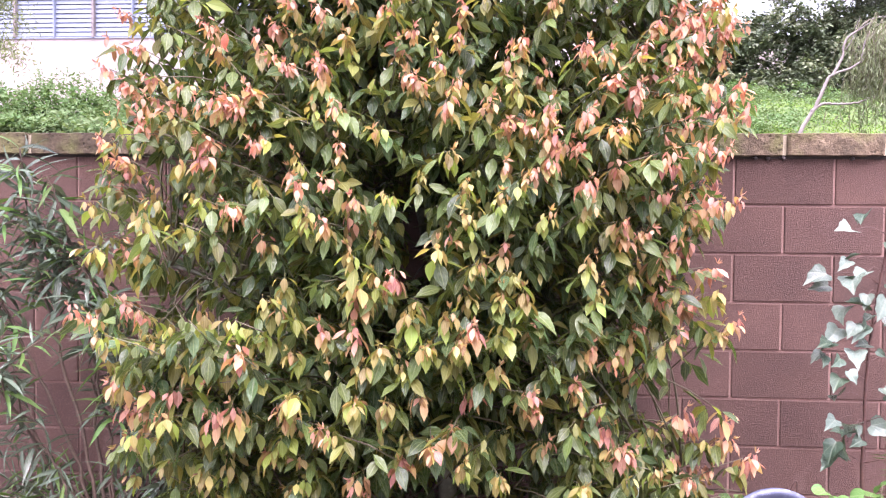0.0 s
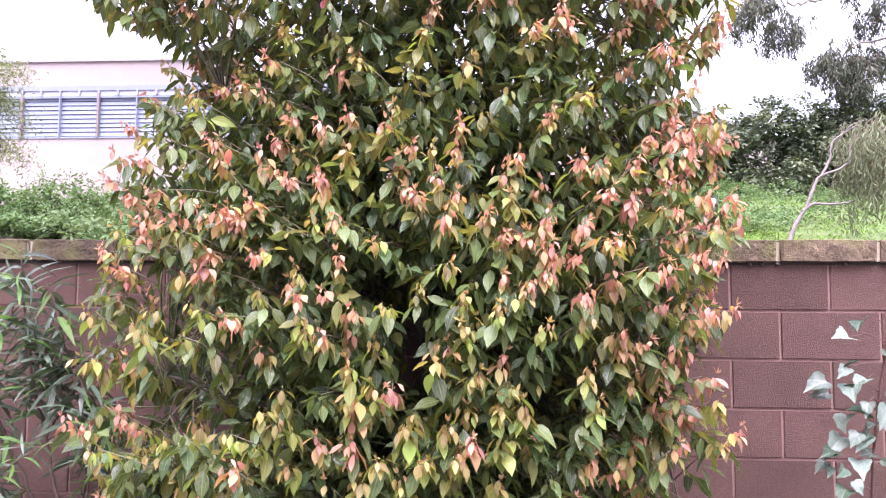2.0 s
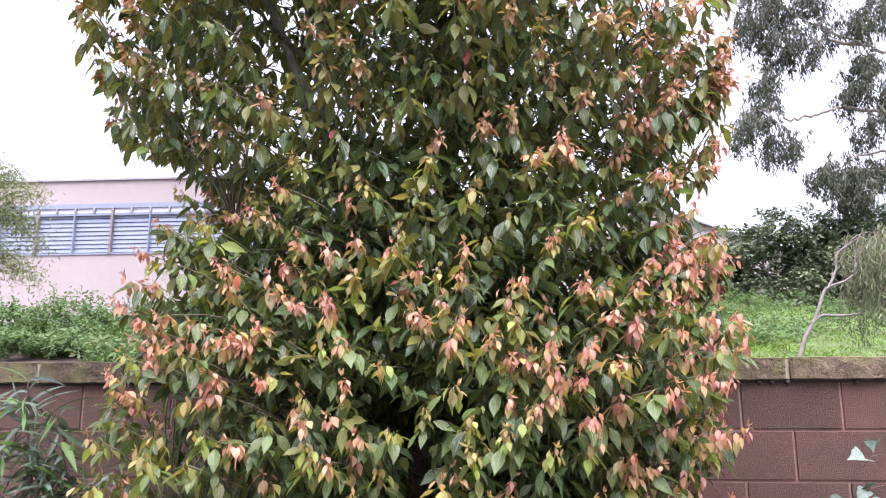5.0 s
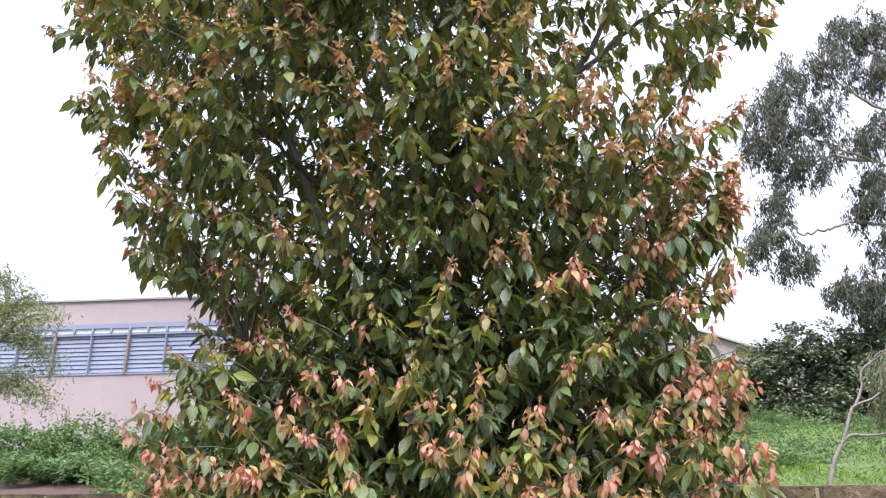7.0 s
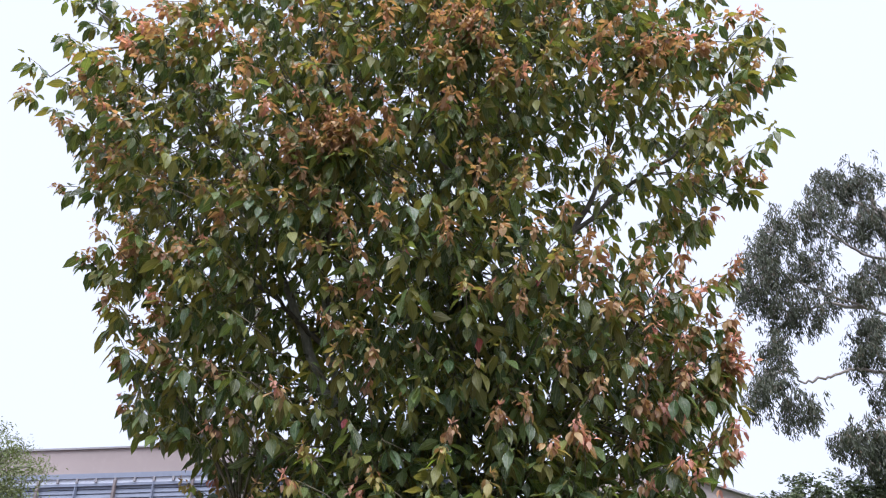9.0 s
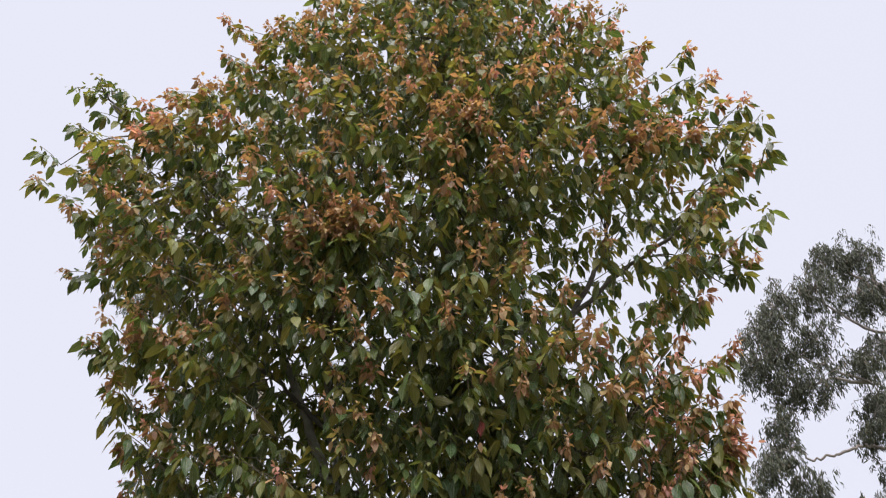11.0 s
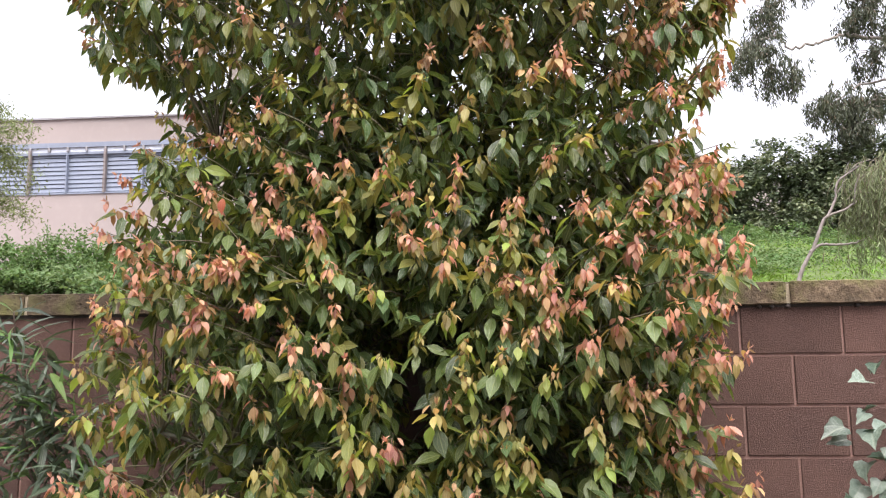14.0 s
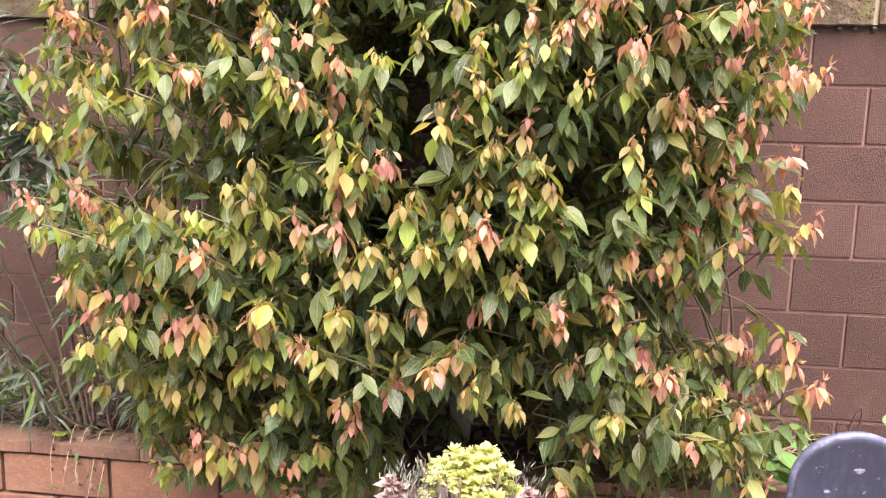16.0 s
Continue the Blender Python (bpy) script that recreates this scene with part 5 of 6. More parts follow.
for k, (x, y, z) in enumerate(((-0.14, -0.05, 0.66), (-0.17, 0.0, 0.62), (-0.12, -0.12, 0.63), (0.15, -0.03, 0.66), (0.14, -0.1, 0.62), (-0.16, -0.06, 0.68))):
    rosette("succulent", (x, y, z), 0.034, 8, M_SUCC, 4, rng, 0.7, "pinkish fleshy rosette" if k == 0 else "", 0.5)
rows = []
for k in range(520):
    side = rng.choice((-0.12, -0.08, 0.14))
    p = np.array((side + rng.normal(0, 0.03), rng.normal(-0.05, 0.05), rng.uniform(0.6, 0.72)))
    rows.append((p, np.array((rng.normal(0, 0.4), rng.normal(0, 0.4), 1.0)), np.array((rng.normal(), rng.normal(), 0.2)), rng.uniform(0.012, 0.03), 0.003, 0))
cols = list(zip(*rows))
leaf_part("silver_sprig_mass", NARROW, *cols, [M_SILVER], pot, 0.1, "fine silvery sprigs", "stuff")
tubes("flower_stem", [(smooth_line([(0.3 * math.cos(a) * 0.2, 0.3 * math.sin(a) * 0.2, 0.54), (0.08 * math.cos(a), 0.08 * math.sin(a), 0.64), (0.1 * math.cos(a), 0.08 * math.sin(a), 0.72)], 4), 0.004, 0.003) for a in np.linspace(0, 6.283, 13)], M_TWIG, pot, kind="stuff")


# ---- beyond the wall ----
def mass_of_leaves(rng, centres, count, size, wide, mats_p, droop=(-0.3, 0.8), shell=0.55):
    """Leaves spread in uneven clumps round centres (x, y, z, rx, ry, rz)."""
    rows = []
    weights = np.array([c[3] * c[5] for c in centres])
    weights = weights / weights.sum()
    for c, w in zip(centres, weights):
        n = int(count * w)
        clumps = max(3, n // 26)
        dirs = rng.normal(0, 1, (clumps, 3))
        dirs /= np.linalg.norm(dirs, axis=1)[:, None]
        rad = shell + (1 - shell) * rng.random(clumps) ** 0.5
        cc = np.array(c[:3]) + dirs * rad[:, None] * np.array(c[3:6]) * (1 + 0.22 * rng.normal(0, 1, (clumps, 1)))
        for q, dd in zip(cc, dirs):
            which = int(rng.choice(len(mats_p), p=mats_p))
            for k in range(n // clumps):
                phi = rng.uniform(0, 6.283)
                out = np.array((math.cos(phi), math.sin(phi), 0.0))
                ln = rng.uniform(*size)
                rows.append((q + rng.normal(0, 0.09, 3) * np.array(c[3:6]) ** 0.5, out + dd * 0.5 + np.array((0, 0, -rng.uniform(*droop))), dd * 0.5 + np.array((0, 0, 0.8)) + rng.normal(0, 0.5, 3), ln, ln * rng.uniform(*wide),
                             which if rng.random() < 0.8 else int(rng.choice(len(mats_p), p=mats_p))))
    return rows


def bushy(name, label, category, base, trunks, rows, template, mats, bark, group="", curl=0.15):
    ob = empty(name, base, label, category, group)
    inv = Matrix.Translation([-c for c in base])
    for pts, r0, r1 in trunks:
        t = tubes("trunk" if r0 > 0.05 else "branch", [(pts, r0, r1)], bark, ob, sides=6)
        t.matrix_parent_inverse = inv
    cols = list(zip(*rows))
    l = leaf_part("crown", template, *cols, mats, ob, curl, kind="stuff")
    l.matrix_parent_inverse = inv
    return ob


rng = np.random.default_rng(23)

# weeds and low shrubs on the left of the bank
LOW_SHRUBS = ((-9.4, 12.2, 0.6, 0), (-8.3, 12.1, 0.56, 0), (-7.2, 12.2, 0.6, 0), (-6.2, 12.0, 0.56, 0), (-5.2, 12.1, 0.62, 0), (-4.2, 12.0, 0.74, 0), (-3.2, 12.2, 0.7, 0), (-2.2, 12.2, 0.6, 0),
              (-8.6, 10.9, 0.4, 0), (-7.6, 10.8, 0.34, 0), (-5.0, 10.6, 0.36, 1), (-4.0, 10.4, 0.42, 1), (-3.1, 10.6, 0.45, 1), (-3.9, 9.3, 0.3, 1), (-3.1, 9.2, 0.34, 1), (-2.2, 9.4, 0.36, 1), (-3.3, 8.2, 0.26, 1), (-2.5, 8.2, 0.3, 1), (-6.2, 10.7, 0.3, 0))
for x, y, h, fresh in LOW_SHRUBS:
    z, h = bank(x, y), h * (1.18 if y > 11.5 else 1.0)
    cs = [(x + rng.uniform(-0.7, 0.7), y + rng.uniform(-0.5, 0.4), z + h * rng.uniform(0.15, 0.62), rng.uniform(0.25, 0.45), 0.3, h * rng.uniform(0.25, 0.42)) for k in range(14)]
    rows = mass_of_leaves(rng, cs, 4600, (0.035, 0.085), (0.3, 0.6), (0.4, 0.6) if fresh else (0.78, 0.22), (-0.9, 0.5), 0.5)
    for k in range(40):
        p = np.array((x + rng.uniform(-0.7, 0.7), y + rng.uniform(-0.5, 0.4), z + h * rng.uniform(0.5, 1.0)))
        for q in range(10):
            rows.append((p + np.array((rng.normal(0, 0.02), rng.normal(0, 0.02), 0.02 * q)), rng.normal(0, 1, 3) + np.array((0, 0, 0.6)), rng.normal(0, 1, 3), rng.uniform(0.03, 0.06), 0.02, int(rng.random() < 0.6)))
    stems_ = [(smooth_line([(x, y, z - 0.05), (x + dx * 0.5, y, z + 0.3 * h), (x + dx, y - 0.1, z + 0.7 * h)], 3), 0.012, 0.004) for dx in (-0.3, 0.0, 0.3)]
    bushy("green_shrub", "low pale green weedy shrub on the bank" if fresh else "leafy green weedy shrub below the pale building", "shrub", (x, y, z), stems_, rows, NARROW, [M_WEED, M_WEEDPALE], M_TWIG, "shrubs on the bank")

# a small feathery tree
z = bank(-5.6, 8.0)
trunk = smooth_line([(-5.75, 8.0, z - 0.1), (-5.6, 8.0, z + 0.8), (-5.4, 8.0, z + 1.6), (-5.3, 8.0, z + 2.4)], 5)
brs = [(trunk, 0.06, 0.015)]
rows = []
for tip in ((-5.0, 8.0, 4.2), (-4.6, 7.9, 3.95), (-4.75, 7.95, 3.55), (-4.6, 8.0, 3.36), (-4.85, 8.0, 3.15), (-4.5, 7.9, 2.98), (-5.5, 8.0, 4.4), (-5.9, 8.1, 4.5), (-6.3, 8.0, 4.1), (-5.2, 7.8, 3.8), (-5.3, 7.9, 3.3), (-5.8, 7.9, 3.6)):
    i = int(rng.integers(6, len(trunk) - 1))
    bl = smooth_line([trunk[i], 0.5 * (trunk[i] + np.array(tip)) + np.array((0, 0, 0.18)), tip], 7)
    brs.append((bl, 0.014, 0.003))
    for k in range(820):
        u = rng.uniform(0.3, 1.0)
        q = bl[min(int(u * (len(bl) - 1)), len(bl) - 1)] + rng.normal(0, 0.1, 3) * np.array((1, 1, 0.7))
        rows.append((q, np.array((rng.normal(0, 0.8), rng.normal(0, 0.8), -rng.uniform(0.1, 0.9))), rng.normal(0, 0.6, 3) + np.array((0, 0, 0.7)), rng.uniform(0.03, 0.065), rng.uniform(0.008, 0.014), 0))
bushy("feathery_tree", "small tree with fine feathery pale green foliage", "tree", (-5.75, 8.0, z), brs, rows, NARROW, [M_FEATHER], M_BARK)

# a row of dark shrubs at the top of the bank
for cx, w, h, n in ((4.6, 0.95, 1.36, 12000), (6.0, 1.05, 1.66, 17000), (7.6, 1.2, 2.15, 24000), (9.2, 1.15, 2.35, 18000), (10.9, 1.1, 2.2, 7000), (3.0, 0.95, 1.5, 6000)):
    y = 20.3 + rng.normal(0, 0.3)
    z = bank(cx, y)
    cs = [(cx + rng.normal(0, 0.45) * w, y + rng.normal(0, 0.3), z + h * rng.uniform(0.04, 0.86), w * rng.uniform(0.4, 0.6), 0.6, h * rng.uniform(0.14, 0.24)) for k in range(20)]
    rows = mass_of_leaves(rng, cs, n, (0.065, 0.12), (0.42, 0.62), (0.72, 0.28), (-0.5, 0.7))
    tr = [(smooth_line([(cx + dx * 0.3, y, z - 0.1), (cx + dx * 0.6, y, z + 0.4 * h), (cx + dx, y, z + 0.8 * h)], 4), 0.055, 0.015) for dx in (-0.4, 0.1, 0.45)]
    bushy("dark_shrub", "tall dense dark green shrub at the top of the bank", "shrub", (cx, y, z), tr, rows, NARROW, [M_HEDGE, M_HEDGETIP], M_BARK, "dark shrubs above the grass")

# the leaning pale-trunked tree with weeping foliage
def at9(points):
    return smooth_line(points, 7, 0.003, rng)
pale = empty("pale_leaning_tree", (3.28, 9.0, 1.95), "leaning tree with a smooth pale trunk and weeping grey-green leaves", "tree")
inv = Matrix.Translation((-3.28, -9.0, -1.95))
main = at9([(3.26, 9.0, 1.9), (3.33, 9.0, 2.24), (3.42, 9.0, 2.5), (3.55, 9.0, 2.72), (3.65, 9.0, 2.97), (3.72, 9.0, 3.05), (3.9, 9.0, 3.12), (4.1, 9.0, 3.25), (4.3, 8.9, 3.4)])
limbs = [(main, 0.026, 0.008), (at9([(3.5, 9.0, 2.66), (3.62, 9.0, 2.74), (3.75, 9.0, 2.74), (3.97, 9.0, 2.75), (4.1, 9.0, 2.8)]), 0.018, 0.009),
         (at9([(3.7, 9.0, 3.03), (3.8, 9.0, 3.2), (3.84, 9.0, 3.4), (3.98, 9.0, 3.52), (4.1, 9.0, 3.6)]), 0.017, 0.006), (at9([(4.0, 9.0, 3.18), (4.03, 9.0, 3.36), (4.08, 9.0, 3.5)]), 0.01, 0.005),
         (at9([(4.12, 9.0, 3.26), (4.2, 9.0, 3.4), (4.32, 9.0, 3.52), (4.5, 8.9, 3.55)]), 0.012, 0.005),
         (at9([(3.95, 9.0, 3.5), (4.02, 8.98, 3.58), (4.16, 8.96, 3.64), (4.3, 8.95, 3.62)]), 0.006, 0.003), (at9([(4.03, 9.0, 3.36), (4.1, 9.0, 3.44), (4.16, 9.0, 3.56), (4.24, 9.0, 3.6)]), 0.006, 0.003),
         (at9([(3.83, 9.0, 3.3), (3.9, 9.0, 3.4), (3.94, 9.0, 3.54), (3.98, 9.0, 3.64)]), 0.005, 0.0025)]
for k, (pts, r0, r1) in enumerate(limbs):
    ob = tubes("trunk" if k == 0 else "limb", [(pts, r0, r1)], M_PALEBARK, pale, sides=8)
    ob.matrix_parent_inverse = inv
rows, strands = [], []
for k in range(210):
    top = np.array((rng.uniform(4.0, 4.9), rng.uniform(8.6, 9.4), 0.0))
    top[2] = rng.uniform(3.1, 3.66) + 0.12 * (top[0] - 4.0)
    drop = rng.uniform(0.25, 0.85)
    end = top + np.array((rng.normal(-0.05, 0.06), rng.normal(0, 0.05), -drop))
    strands.append((smooth_line([top, 0.5 * (top + end) + np.array((-0.04, 0, 0.05)), end], 3), 0.003, 0.0015))
    for q in range(34):
        u = rng.random()
        rows.append((top + (end - top) * u + rng.normal(0, 0.03, 3), np.array((rng.normal(0, 0.5), rng.normal(0, 0.5), -1.0)), rng.normal(0, 1, 3), rng.uniform(0.06, 0.12), rng.uniform(0.008, 0.013), 0 if rng.random() < 0.9 else 1))
cols = list(zip(*rows))
ob = leaf_part("weeping_foliage", NARROW, *cols, [M_WILLOW, M_GUMTIP], pale, 0.2, kind="stuff")
ob.matrix_parent_inverse = inv
ob = tubes("hanging_twig", strands, M_TWIG, pale, sides=4, kind="stuff")
ob.matrix_parent_inverse = inv

# the tall gum tree
gz = bank(11.6, 19.0)
gum = empty("gum_tree", (11.6, 19.0, gz), "tall eucalyptus with drooping grey-green leaf clumps and pale limbs", "tree")
inv = Matrix.Translation((-11.6, -19.0, -gz))
gtrunk = smooth_line([(11.6, 19, gz - 0.1), (11.4, 19, 6.5), (10.9, 19, 8.6), (10.5, 19, 10.5), (10.2, 19, 12.5), (9.8, 19, 14.0)], 6, 0.03, rng)
glimbs = [(gtrunk, 0.24, 0.05)]
GUM_LIMBS = [
    [(10.95, 19, 8.5), (9.8, 19, 8.9), (8.6, 19, 9.0), (8.2, 19, 9.02), (7.6, 19, 8.85), (7.05, 19, 8.78), (6.75, 19, 9.05), (6.5, 19, 9.5), (6.3, 19, 9.75)],
    [(10.6, 19, 10.0), (9.6, 19, 10.3), (8.9, 19, 10.65), (7.9, 19, 11.2), (7.2, 19, 11.6), (6.6, 19, 11.9)],
    [(8.9, 19, 10.65), (8.0, 19, 10.75), (7.2, 19, 10.6), (6.7, 19, 10.7)],
    [(10.3, 19, 11.8), (9.2, 19, 12.2), (8.6, 19, 12.8), (8.1, 19, 13.3)],
    [(10.0, 19, 13.2), (9.4, 19, 13.8), (9.0, 19, 14.5)],
    [(10.3, 19, 11.5), (10.9, 19, 12.8), (11.2, 19, 13.8)],
    [(11.1, 19, 7.8), (10.2, 19, 7.7), (9.2, 19, 7.9), (8.4, 19, 7.75), (7.9, 19, 7.4)],
    [(6.75, 19, 9.05), (6.2, 19, 9.0), (5.9, 19, 8.8)],
]
for p in GUM_LIMBS:
    glimbs.append((smooth_line(p, 6, 0.03, rng), 0.05, 0.014))
for k, (pts, r0, r1) in enumerate(glimbs):
    ob = tubes("trunk" if k == 0 else "limb", [(pts, r0, r1)], M_GUMBARK, gum, sides=7)
    ob.matrix_parent_inverse = inv
GUM_CLUMPS = ((6.35, 8.95, 0.45, 0.55), (5.95, 8.55, 0.35, 0.45), (6.55, 8.1, 0.3, 0.45), (7.0, 8.05, 0.25, 0.4), (6.5, 9.7, 0.4, 0.4), (6.3, 11.3, 0.6, 0.6), (6.6, 12.2, 0.65, 0.6), (7.2, 12.9, 0.7, 0.6),
              (7.0, 11.6, 0.55, 0.6), (6.9, 10.7, 0.5, 0.6), (7.5, 10.6, 0.6, 0.6), (7.9, 11.9, 0.6, 0.6), (8.2, 13.3, 0.75, 0.6), (8.9, 14.3, 0.75, 0.55), (9.6, 14.2, 0.7, 0.5), (9.3, 13.1, 0.7, 0.6),
              (8.8, 11.2, 0.6, 0.5), (9.6, 11.6, 0.7, 0.7), (10.3, 13.2, 0.7, 0.6), (11.0, 13.6, 0.7, 0.6), (10.4, 10.6, 0.7, 0.6), (8.9, 10.1, 0.6, 0.4), (8.6, 9.4, 0.45, 0.35), (9.5, 9.3, 0.6, 0.5),
              (8.9, 8.5, 0.4, 0.4), (7.8, 7.4, 0.55, 0.45), (8.5, 7.3, 0.6, 0.5), (8.3, 6.8, 0.5, 0.35), (9.3, 7.5, 0.7, 0.5), (10.2, 8.2, 0.7, 0.6), (11.4, 11.9, 0.8, 0.8), (11.6, 9.8, 0.8, 0.7), (10.6, 7.0, 0.7, 0.5))
rows, strands = [], []
for x, zc, rx, rz in GUM_CLUMPS:
    for k in range(int(76 * rx / 0.6)):
        a, rr = rng.uniform(0, 6.283), math.sqrt(rng.random())
        top = np.array((x + 0.78 * rx * rr * math.cos(a), 19 + rng.normal(0, 0.5), zc + 0.1 + 0.72 * rz * rr * math.sin(a)))
        drop = rng.uniform(0.15, 0.5)
        for q in range(22):
            u = rng.random()
            rows.append((top + np.array((rng.normal(0, 0.045), rng.normal(0, 0.045), -drop * u)), np.array((rng.normal(0, 0.45), rng.normal(0, 0.45), -1.0)), rng.normal(0, 1, 3), rng.uniform(0.09, 0.17), rng.uniform(0.02, 0.034), 0 if rng.random() < 0.92 else 1))
        if k % 3 == 0:
            strands.append((np.array([(x, 19, zc), 0.5 * (np.array((x, 19, zc)) + top) + np.array((0, 0, 0.08)), top]), 0.014, 0.006))
cols = list(zip(*rows))
ob = leaf_part("crown", NARROW, *cols, [M_GUM, M_GUMTIP], gum, 0.15, "drooping grey-green leaves", "stuff")
ob.matrix_parent_inverse = inv
ob = tubes("branchlet", strands, M_GUMBARK, gum, sides=4, kind="stuff")
ob.matrix_parent_inverse = inv

# another gum tree far behind the crown
fz = bank(-9.0, 26.0)
far_gum = empty("gum_tree", (-9.0, 26.0, fz), "distant eucalyptus with a pale trunk and drooping grey leaves", "tree")
inv = Matrix.Translation((9.0, -26.0, -fz))
far_trunk = smooth_line([(-9.0, 26, fz - 0.1), (-8.9, 26, 8.0), (-8.7, 26, 12.5), (-9.2, 26, 16.0), (-10.2, 26, 19.5), (-10.6, 26, 22.0)], 6, 0.03, rng)
FAR_LIMBS = ([(-8.8, 26, 13.0), (-9.6, 26, 14.2), (-10.8, 26, 15.6)], [(-9.2, 26, 16.0), (-11.0, 26, 17.6), (-13.2, 26, 19.2), (-14.6, 26, 19.9)], [(-9.6, 26, 17.5), (-9.0, 26, 19.4), (-8.4, 26, 20.8)])
for k, (pts, r0, r1) in enumerate([(far_trunk, 0.28, 0.06)] + [(smooth_line(p, 6, 0.03, rng), 0.07, 0.02) for p in FAR_LIMBS]):
    ob = tubes("trunk" if k == 0 else "limb", [(pts, r0, r1)], M_GUMBARK, far_gum, sides=7)
    ob.matrix_parent_inverse = inv
rows = []
for x, zc, rx, rz in ((-9.4, 12.7, 0.6, 0.6), (-8.7, 12.2, 0.4, 0.5), (-10.2, 14.6, 0.8, 0.7), (-11.0, 16.0, 0.9, 0.8), (-9.4, 17.2, 0.9, 0.8), (-12.2, 18.4, 1.0, 0.8), (-13.6, 19.4, 0.9, 0.8), (-14.7, 19.5, 0.7, 0.8), (-14.2, 18.5, 0.6, 0.6),
                      (-10.6, 20.2, 1.0, 0.9), (-8.8, 20.4, 0.9, 0.8), (-10.6, 21.6, 0.9, 0.7), (-12.4, 20.4, 0.9, 0.6)):
    for k in range(int(60 * rx)):
        a, rr = rng.uniform(0, 6.283), math.sqrt(rng.random())
        top = np.array((x + 0.85 * rx * rr * math.cos(a), 26 + rng.normal(0, 0.5), zc + 0.1 + 0.8 * rz * rr * math.sin(a)))
        drop = rng.uniform(0.2, 0.6)
        for q in range(14):
            rows.append((top + np.array((rng.normal(0, 0.06), rng.normal(0, 0.06), -drop * rng.random())), np.array((rng.normal(0, 0.45), rng.normal(0, 0.45), -1.0)), rng.normal(0, 1, 3), rng.uniform(0.12, 0.2), rng.uniform(0.025, 0.045), 0))
ob = leaf_part("crown", NARROW, *list(zip(*rows)), [M_GUM], far_gum, 0.15, "sparse drooping grey leaves", "stuff")
ob.matrix_parent_inverse = inv

# grass over the bank
rows = []
for k in range(31000):
    y = 6.5 + 13.5 * rng.random() ** 1.3
    x = rng.uniform(0.22, 0.62) * y if rng.random() < 0.8 else rng.uniform(-0.1, 0.22) * y
    if noise.noise(Vector((x * 0.9, y * 0.9, 7))) < -0.45:
        continue
    tall = 0.6 + 0.9 * max(0.0, noise.noise(Vector((x * 0.7, y * 0.5, 2))))
    phi = rng.uniform(0, 6.283)
    out = np.array((math.cos(phi), math.sin(phi), 0))
    rows.append(((x, y, bank(x, y) - 0.01), out * rng.uniform(0.2, 1.1) + np.array((0, 0, 1.0)), out * -0.5 + np.array((0, -0.3, 0.7)), rng.uniform(0.05, 0.13) * tall, rng.uniform(0.008, 0.02), 0))
cols = list(zip(*rows))
gr = leaf_part("bank_grass", NARROW, *cols, [M_GRASS], None, 0.5)
tagged(gr, "bright green grass covering the sloping bank", "grass", kind="stuff")
# taller weeds in the grass
for x, y, r in ((3.2, 13.5, 0.9), (4.3, 15.5, 0.8), (3.4, 17.0, 0.9), (2.2, 15.0, 0.9), (4.6, 17.6, 0.9), (5.6, 18.2, 0.8), (5.2, 13.2, 0.6), (3.0, 11.3, 0.7), (6.4, 16.4, 0.8), (4.0, 12.2, 0.5)):
    z = bank(x, y)
    rows = mass_of_leaves(rng, [(x + rng.normal(0, 0.6) * r, y + rng.normal(0, 0.5), z + 0.12, 0.45, 0.4, 0.14) for k in range(8)], 2000, (0.03, 0.075), (0.3, 0.5), (0.6, 0.4), (-0.8, 0.5))
    bushy("weed_clump", "leafy green weeds among the bank's grass", "weeds", (x, y, z), [(smooth_line([(x, y, z - 0.03), (x + 0.02, y, z + 0.1), (x + 0.05, y, z + 0.25)], 3), 0.01, 0.004)], rows, NARROW, [M_WEED, M_WEEDPALE], M_TWIG, "weed clumps")


# ---- the pale building with louvres ----
bld = empty("stucco_building", (-15, 30, 2.9), "pale stucco building with a band of grey-blue louvres", "building")
inv = Matrix.Translation((15, -30, -2.9))
def bpart(name, bm, mat, label="", under=None):
    """A part of the building, or a piece of one of its parts."""
    ob = part(name, bm, mat, under or bld, label)
    if under is None:
        ob.matrix_parent_inverse = inv
    return ob
bpart("lower_wall", box(-60, -2.5, 30, 42, 2.0, 8.22), M_STUCCO)
high_parapet = bpart("parapet", box(-60, -10.2, 30, 42, 10.27, 11.22), M_STUCCO)
low_parapet = bpart("parapet", box(-10.2, -2.5, 30.4, 42, 10.0, 10.75), M_STUCCO)
bpart("coping", box(-60.05, -10.15, 29.92, 42.05, 11.22, 11.29), M_COPING, "grey metal coping", high_parapet)
bpart("coping", box(-10.15, -2.45, 30.32, 42.05, 10.75, 10.81), M_COPING, "", low_parapet)
bpart("screen_wall", box(-60, -2.5, 30.9, 31.2, 8.22, 10.27), M_LOUVREBACK, "blue-grey wall behind the louvres, its shade put into the colour")
# a pale strip standing for the lit gap between beam and top rail
bpart("clerestory", box(-60, -2.5, 30.02, 30.06, 9.9, 10.08), M_LITGAP, "pale strip painted as the lit gap above the louvres")
beam = bpart("beam", box(-60, -2.5, 29.95, 30.12, 10.08, 10.27), M_LOUVRE)
bpart("top_rail", box(-60, -2.5, 30.0, 30.1, 9.8, 9.9), M_LOUVRE)
bpart("sill", box(-60, -2.5, 29.96, 30.3, 8.22, 8.28), M_LOUVRE)
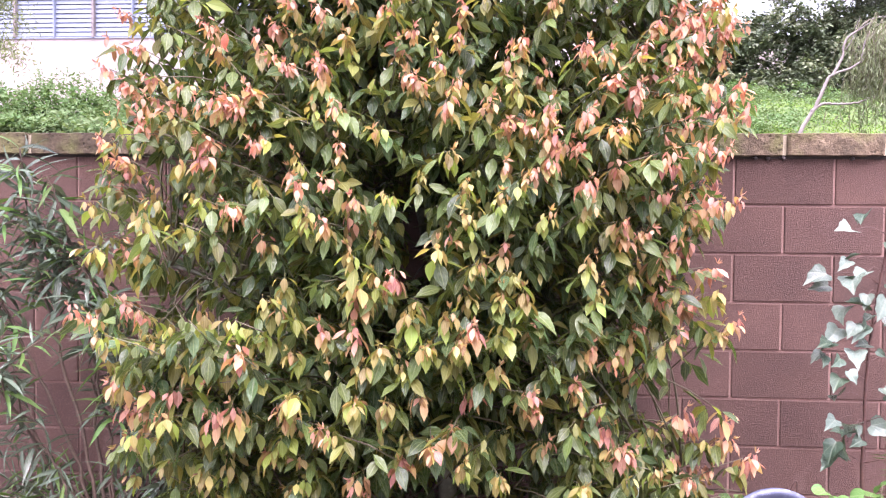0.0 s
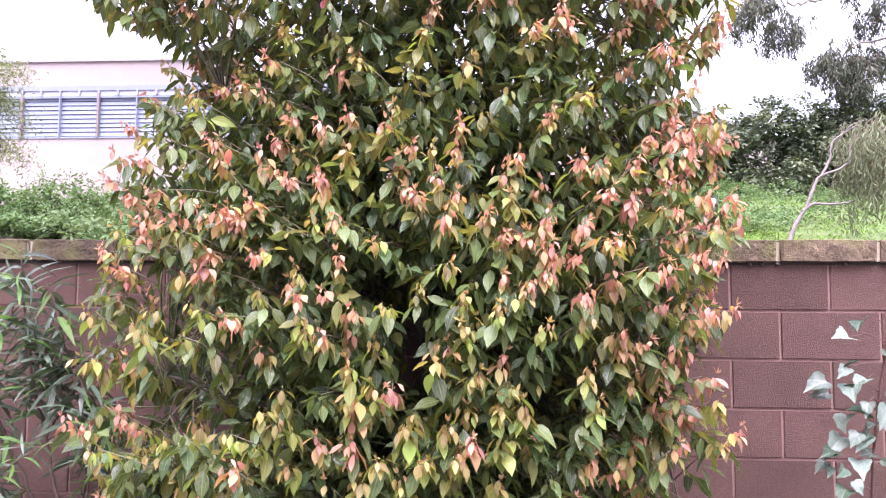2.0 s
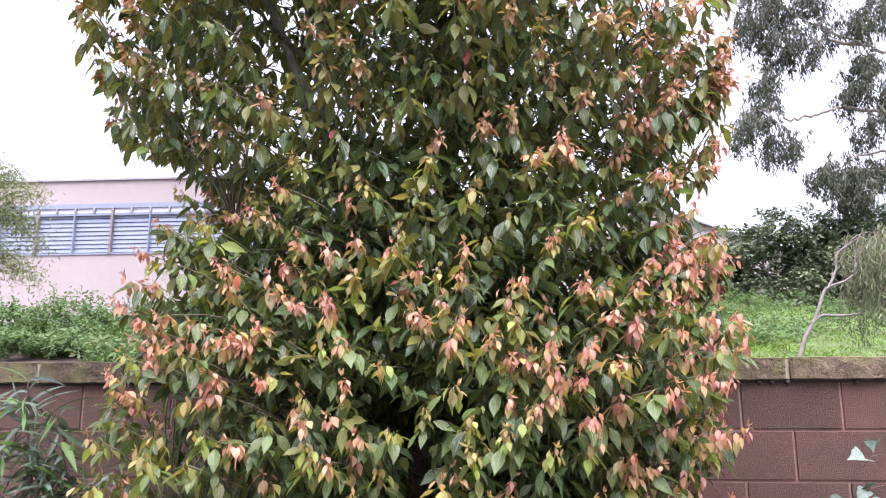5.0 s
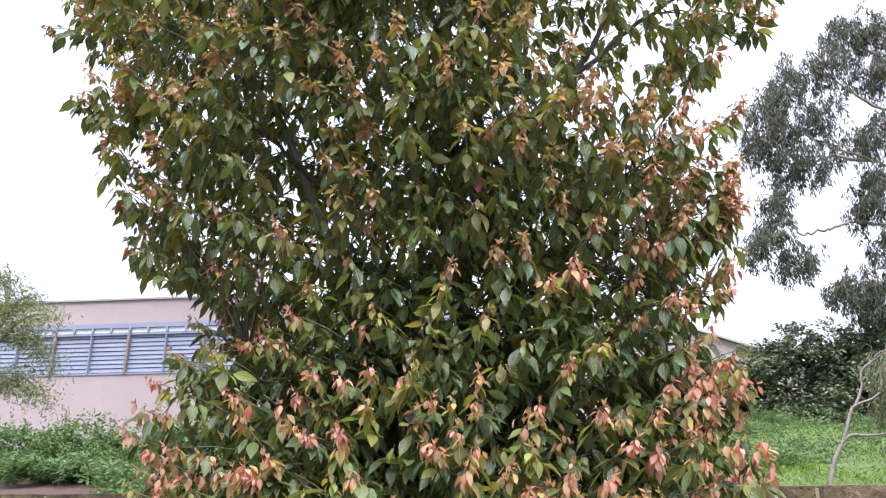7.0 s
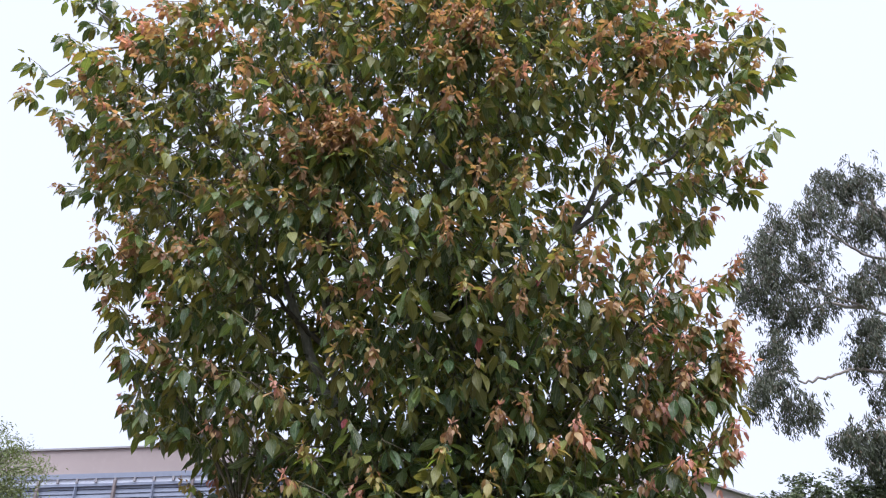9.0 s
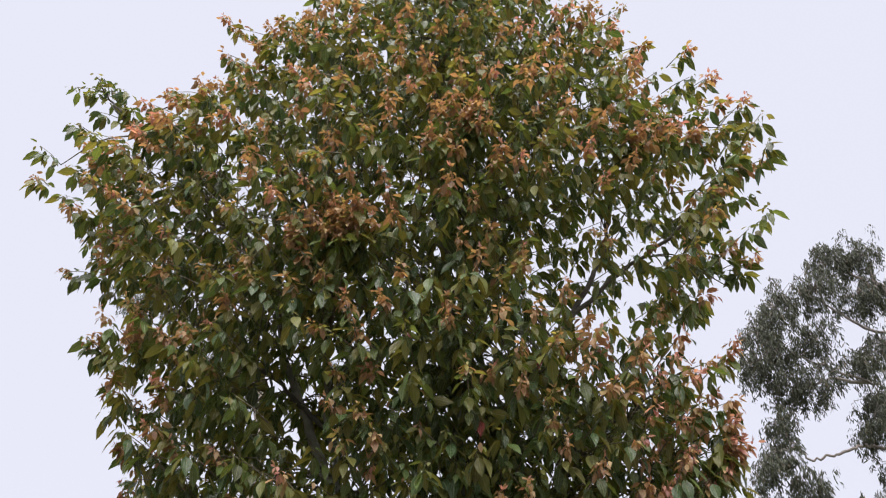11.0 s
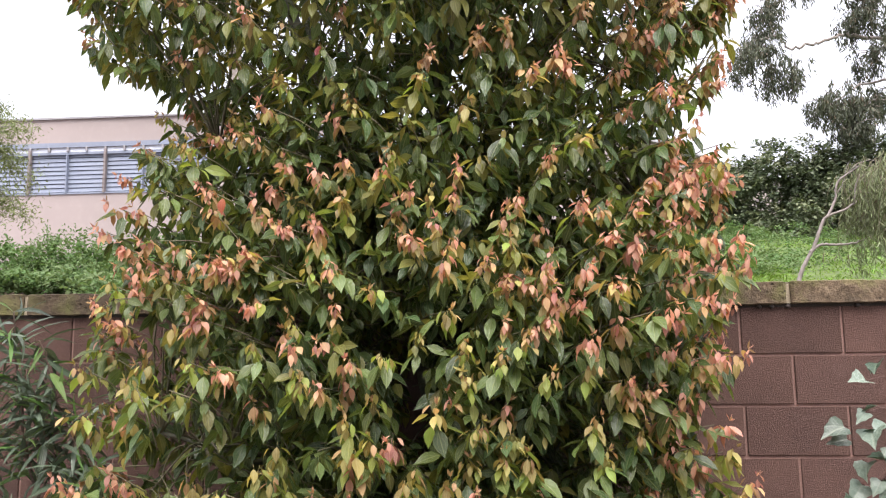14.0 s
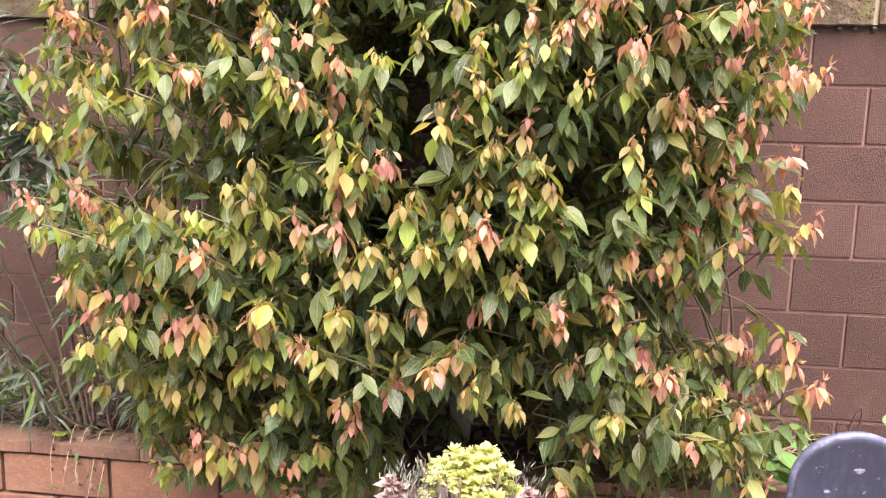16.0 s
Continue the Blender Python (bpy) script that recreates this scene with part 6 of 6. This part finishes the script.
for k in range(-9, 9):
    x = -15.15 + 1.525 * k
    if x > -3 or x < -29:
        continue
    thick = k % 2 == 0
    bpart("post", box(x - (0.045 if thick else 0.022), x + (0.045 if thick else 0.022), 29.9, 30.06, 8.25, 9.98 if thick else 9.8), M_LOUVRE if not thick else M_POST)
    for dx in (0.0, 0.76):
        bpart("bracket", box(x + dx - 0.04, x + dx + 0.04, 29.93, 30.02, 9.92, 10.09), M_COPING, "", beam)
slat_bm = bmesh.new()
sv = [slat_bm.verts.new(c) for c in ((0, 0.0, 0), (3.05, 0.0, 0), (3.05, 0.035, 0.15), (0, 0.035, 0.15), (0, 0.02, -0.004), (3.05, 0.02, -0.004), (3.05, 0.055, 0.145), (0, 0.055, 0.145))]
for f in ((0, 1, 2, 3), (7, 6, 5, 4), (0, 4, 5, 1), (3, 2, 6, 7), (0, 3, 7, 4), (1, 5, 6, 2)):
    slat_bm.faces.new([sv[i] for i in f])
bmesh.ops.recalc_face_normals(slat_bm, faces=slat_bm.faces[:])
first = bpart("slat", slat_bm, M_LOUVRE)
first.matrix_basis = pose(-27.27, 30.08, 8.33)
for b in range(8):
    for k in range(9):
        if b or k:
            ob = new("slat", first.data)
            ob.parent = bld
            ob.matrix_parent_inverse = inv
            ob.matrix_basis = pose(-27.27 + 3.05 * b, 30.08, 8.33 + 0.172 * k)

# the gabled building on the other side
hall = empty("gabled_building", (12, 46, 5.0), "pale building with a sloping roof edge behind the shrubs", "building")
inv2 = Matrix.Translation((-12, -46, -5.0))
bm = bmesh.new()
face = [(2, 4), (24, 4), (24, 7.9), (7, 14.1), (2, 13.4)]
fr = [bm.verts.new((x, 45, z)) for x, z in face]
bkv = [bm.verts.new((x, 60, z)) for x, z in face]
bm.faces.new(fr)
bm.faces.new(list(reversed(bkv)))
for i in range(len(face)):
    j = (i + 1) % len(face)
    bm.faces.new((fr[i], bkv[i], bkv[j], fr[j]))
bmesh.ops.recalc_face_normals(bm, faces=bm.faces[:])
ob = part("wall", bm, M_STUCCO, hall)
ob.matrix_parent_inverse = inv2
bm = bmesh.new()
edge = [(24.3, 7.8), (7, 14.12), (7, 14.22), (24.3, 7.9)]
fr = [bm.verts.new((x, 44.7, z)) for x, z in edge]
bkv = [bm.verts.new((x, 60.2, z)) for x, z in edge]
bm.faces.new(fr)
bm.faces.new(list(reversed(bkv)))
for i in range(4):
    j = (i + 1) % 4
    bm.faces.new((fr[i], bkv[i], bkv[j], fr[j]))
bmesh.ops.recalc_face_normals(bm, faces=bm.faces[:])
ob = part("roof", bm, M_COPING, hall)
ob.matrix_parent_inverse = inv2

# ---- the wall's blocks and caps, and the planter's, piece by piece ----
def shared(name, bm, mat):
    me = bpy.data.meshes.new(name)
    bm.to_mesh(me)
    bm.free()
    me.materials.append(mat)
    return me


def piece(name, me, parent, at, turn=0):
    ob = new(name, me)
    ob.parent = parent
    ob.matrix_basis = pose(*at, 0, 0, turn)
    return ob


J = 0.005
blocks = [shared("block", box(J, BL - J, 0.0, 0.06, J * 0.9, BH - J * 1.1, 0.0025), M_BLOCK) for k in range(3)]
prng = random.Random(4)
far_bm = bmesh.new()
for row in range(9):
    z = Z0 - BH * (row + 1)
    shift = 0.0 if row % 2 == 0 else 0.5
    for col in range(-60, 60):
        x = X0 + (col + shift) * BL
        if -3.2 < x + 0.2 < 3.4:
            piece("block", blocks[prng.randrange(3)], wall, (x, YW + prng.uniform(-0.0015, 0.0015), z))
        elif -22 < x < 22 and z > -0.2:
            for v in bmesh.ops.create_cube(far_bm, size=1)["verts"]:
                v.co = Vector((x + J + (v.co.x + 0.5) * (BL - 2 * J), YW + (v.co.y + 0.5) * 0.05, z + J + (v.co.z + 0.5) * (BH - 2 * J)))
far = part("far_blocks", far_bm, M_BLOCK, wall)
far["kind"] = "stuff"
# a near-black strip that paints the shadow line below the caps
part("bed_joint", box(-22, 22, YW - 0.004, YW + 0.05, Z0 - 0.011, Z0 + 0.004), M_CAPSHADE, wall, "dark strip painted as the shade under the caps")
caps = [shared("cap_block", rough_block(BL - 0.018, 0.25, 0.093, 10, 0.007, k + 1, 22), M_CAP) for k in range(6)]
far_caps = [shared("cap_block", rough_block(BL - 0.018, 0.25, 0.093, 2, 0.004, k + 11, 22), M_CAP) for k in range(3)]
CX = 1.416
part("cap_mortar", box(-22, 22, YW - 0.012, YW + 0.2, Z0 + 0.004, Z0 + 0.085), M_CAPMORTAR, wall)
for col in range(-54, 50):
    piece("cap_block", caps[prng.randrange(6)] if -3.2 < CX + col * BL < 3.2 else far_caps[prng.randrange(3)], wall, (CX + col * BL + 0.009, YW - 0.03 + prng.uniform(-0.002, 0.002), Z0 + prng.uniform(-0.001, 0.002)))
pb = [shared("planter_block", rough_block(0.386, 0.11, 0.142, 5, 0.003, k + 20, 12), M_PLANTER) for k in range(3)]
pc = [shared("planter_cap", rough_block(0.396, 0.135, 0.042, 6, 0.004, k + 30, 12), M_PLANTERCAP) for k in range(3)]
for col in range(-9, 9):
    piece("planter_cap", pc[prng.randrange(3)], bed, (-1.15 + 0.4 * col + 0.12, YP - 0.012, ZP - 0.062))
    for row in range(2):
        piece("planter_block", pb[prng.randrange(3)], bed, (-1.15 + 0.4 * col + 0.2 * row + 0.007, YP, ZP - 0.217 - 0.152 * row))
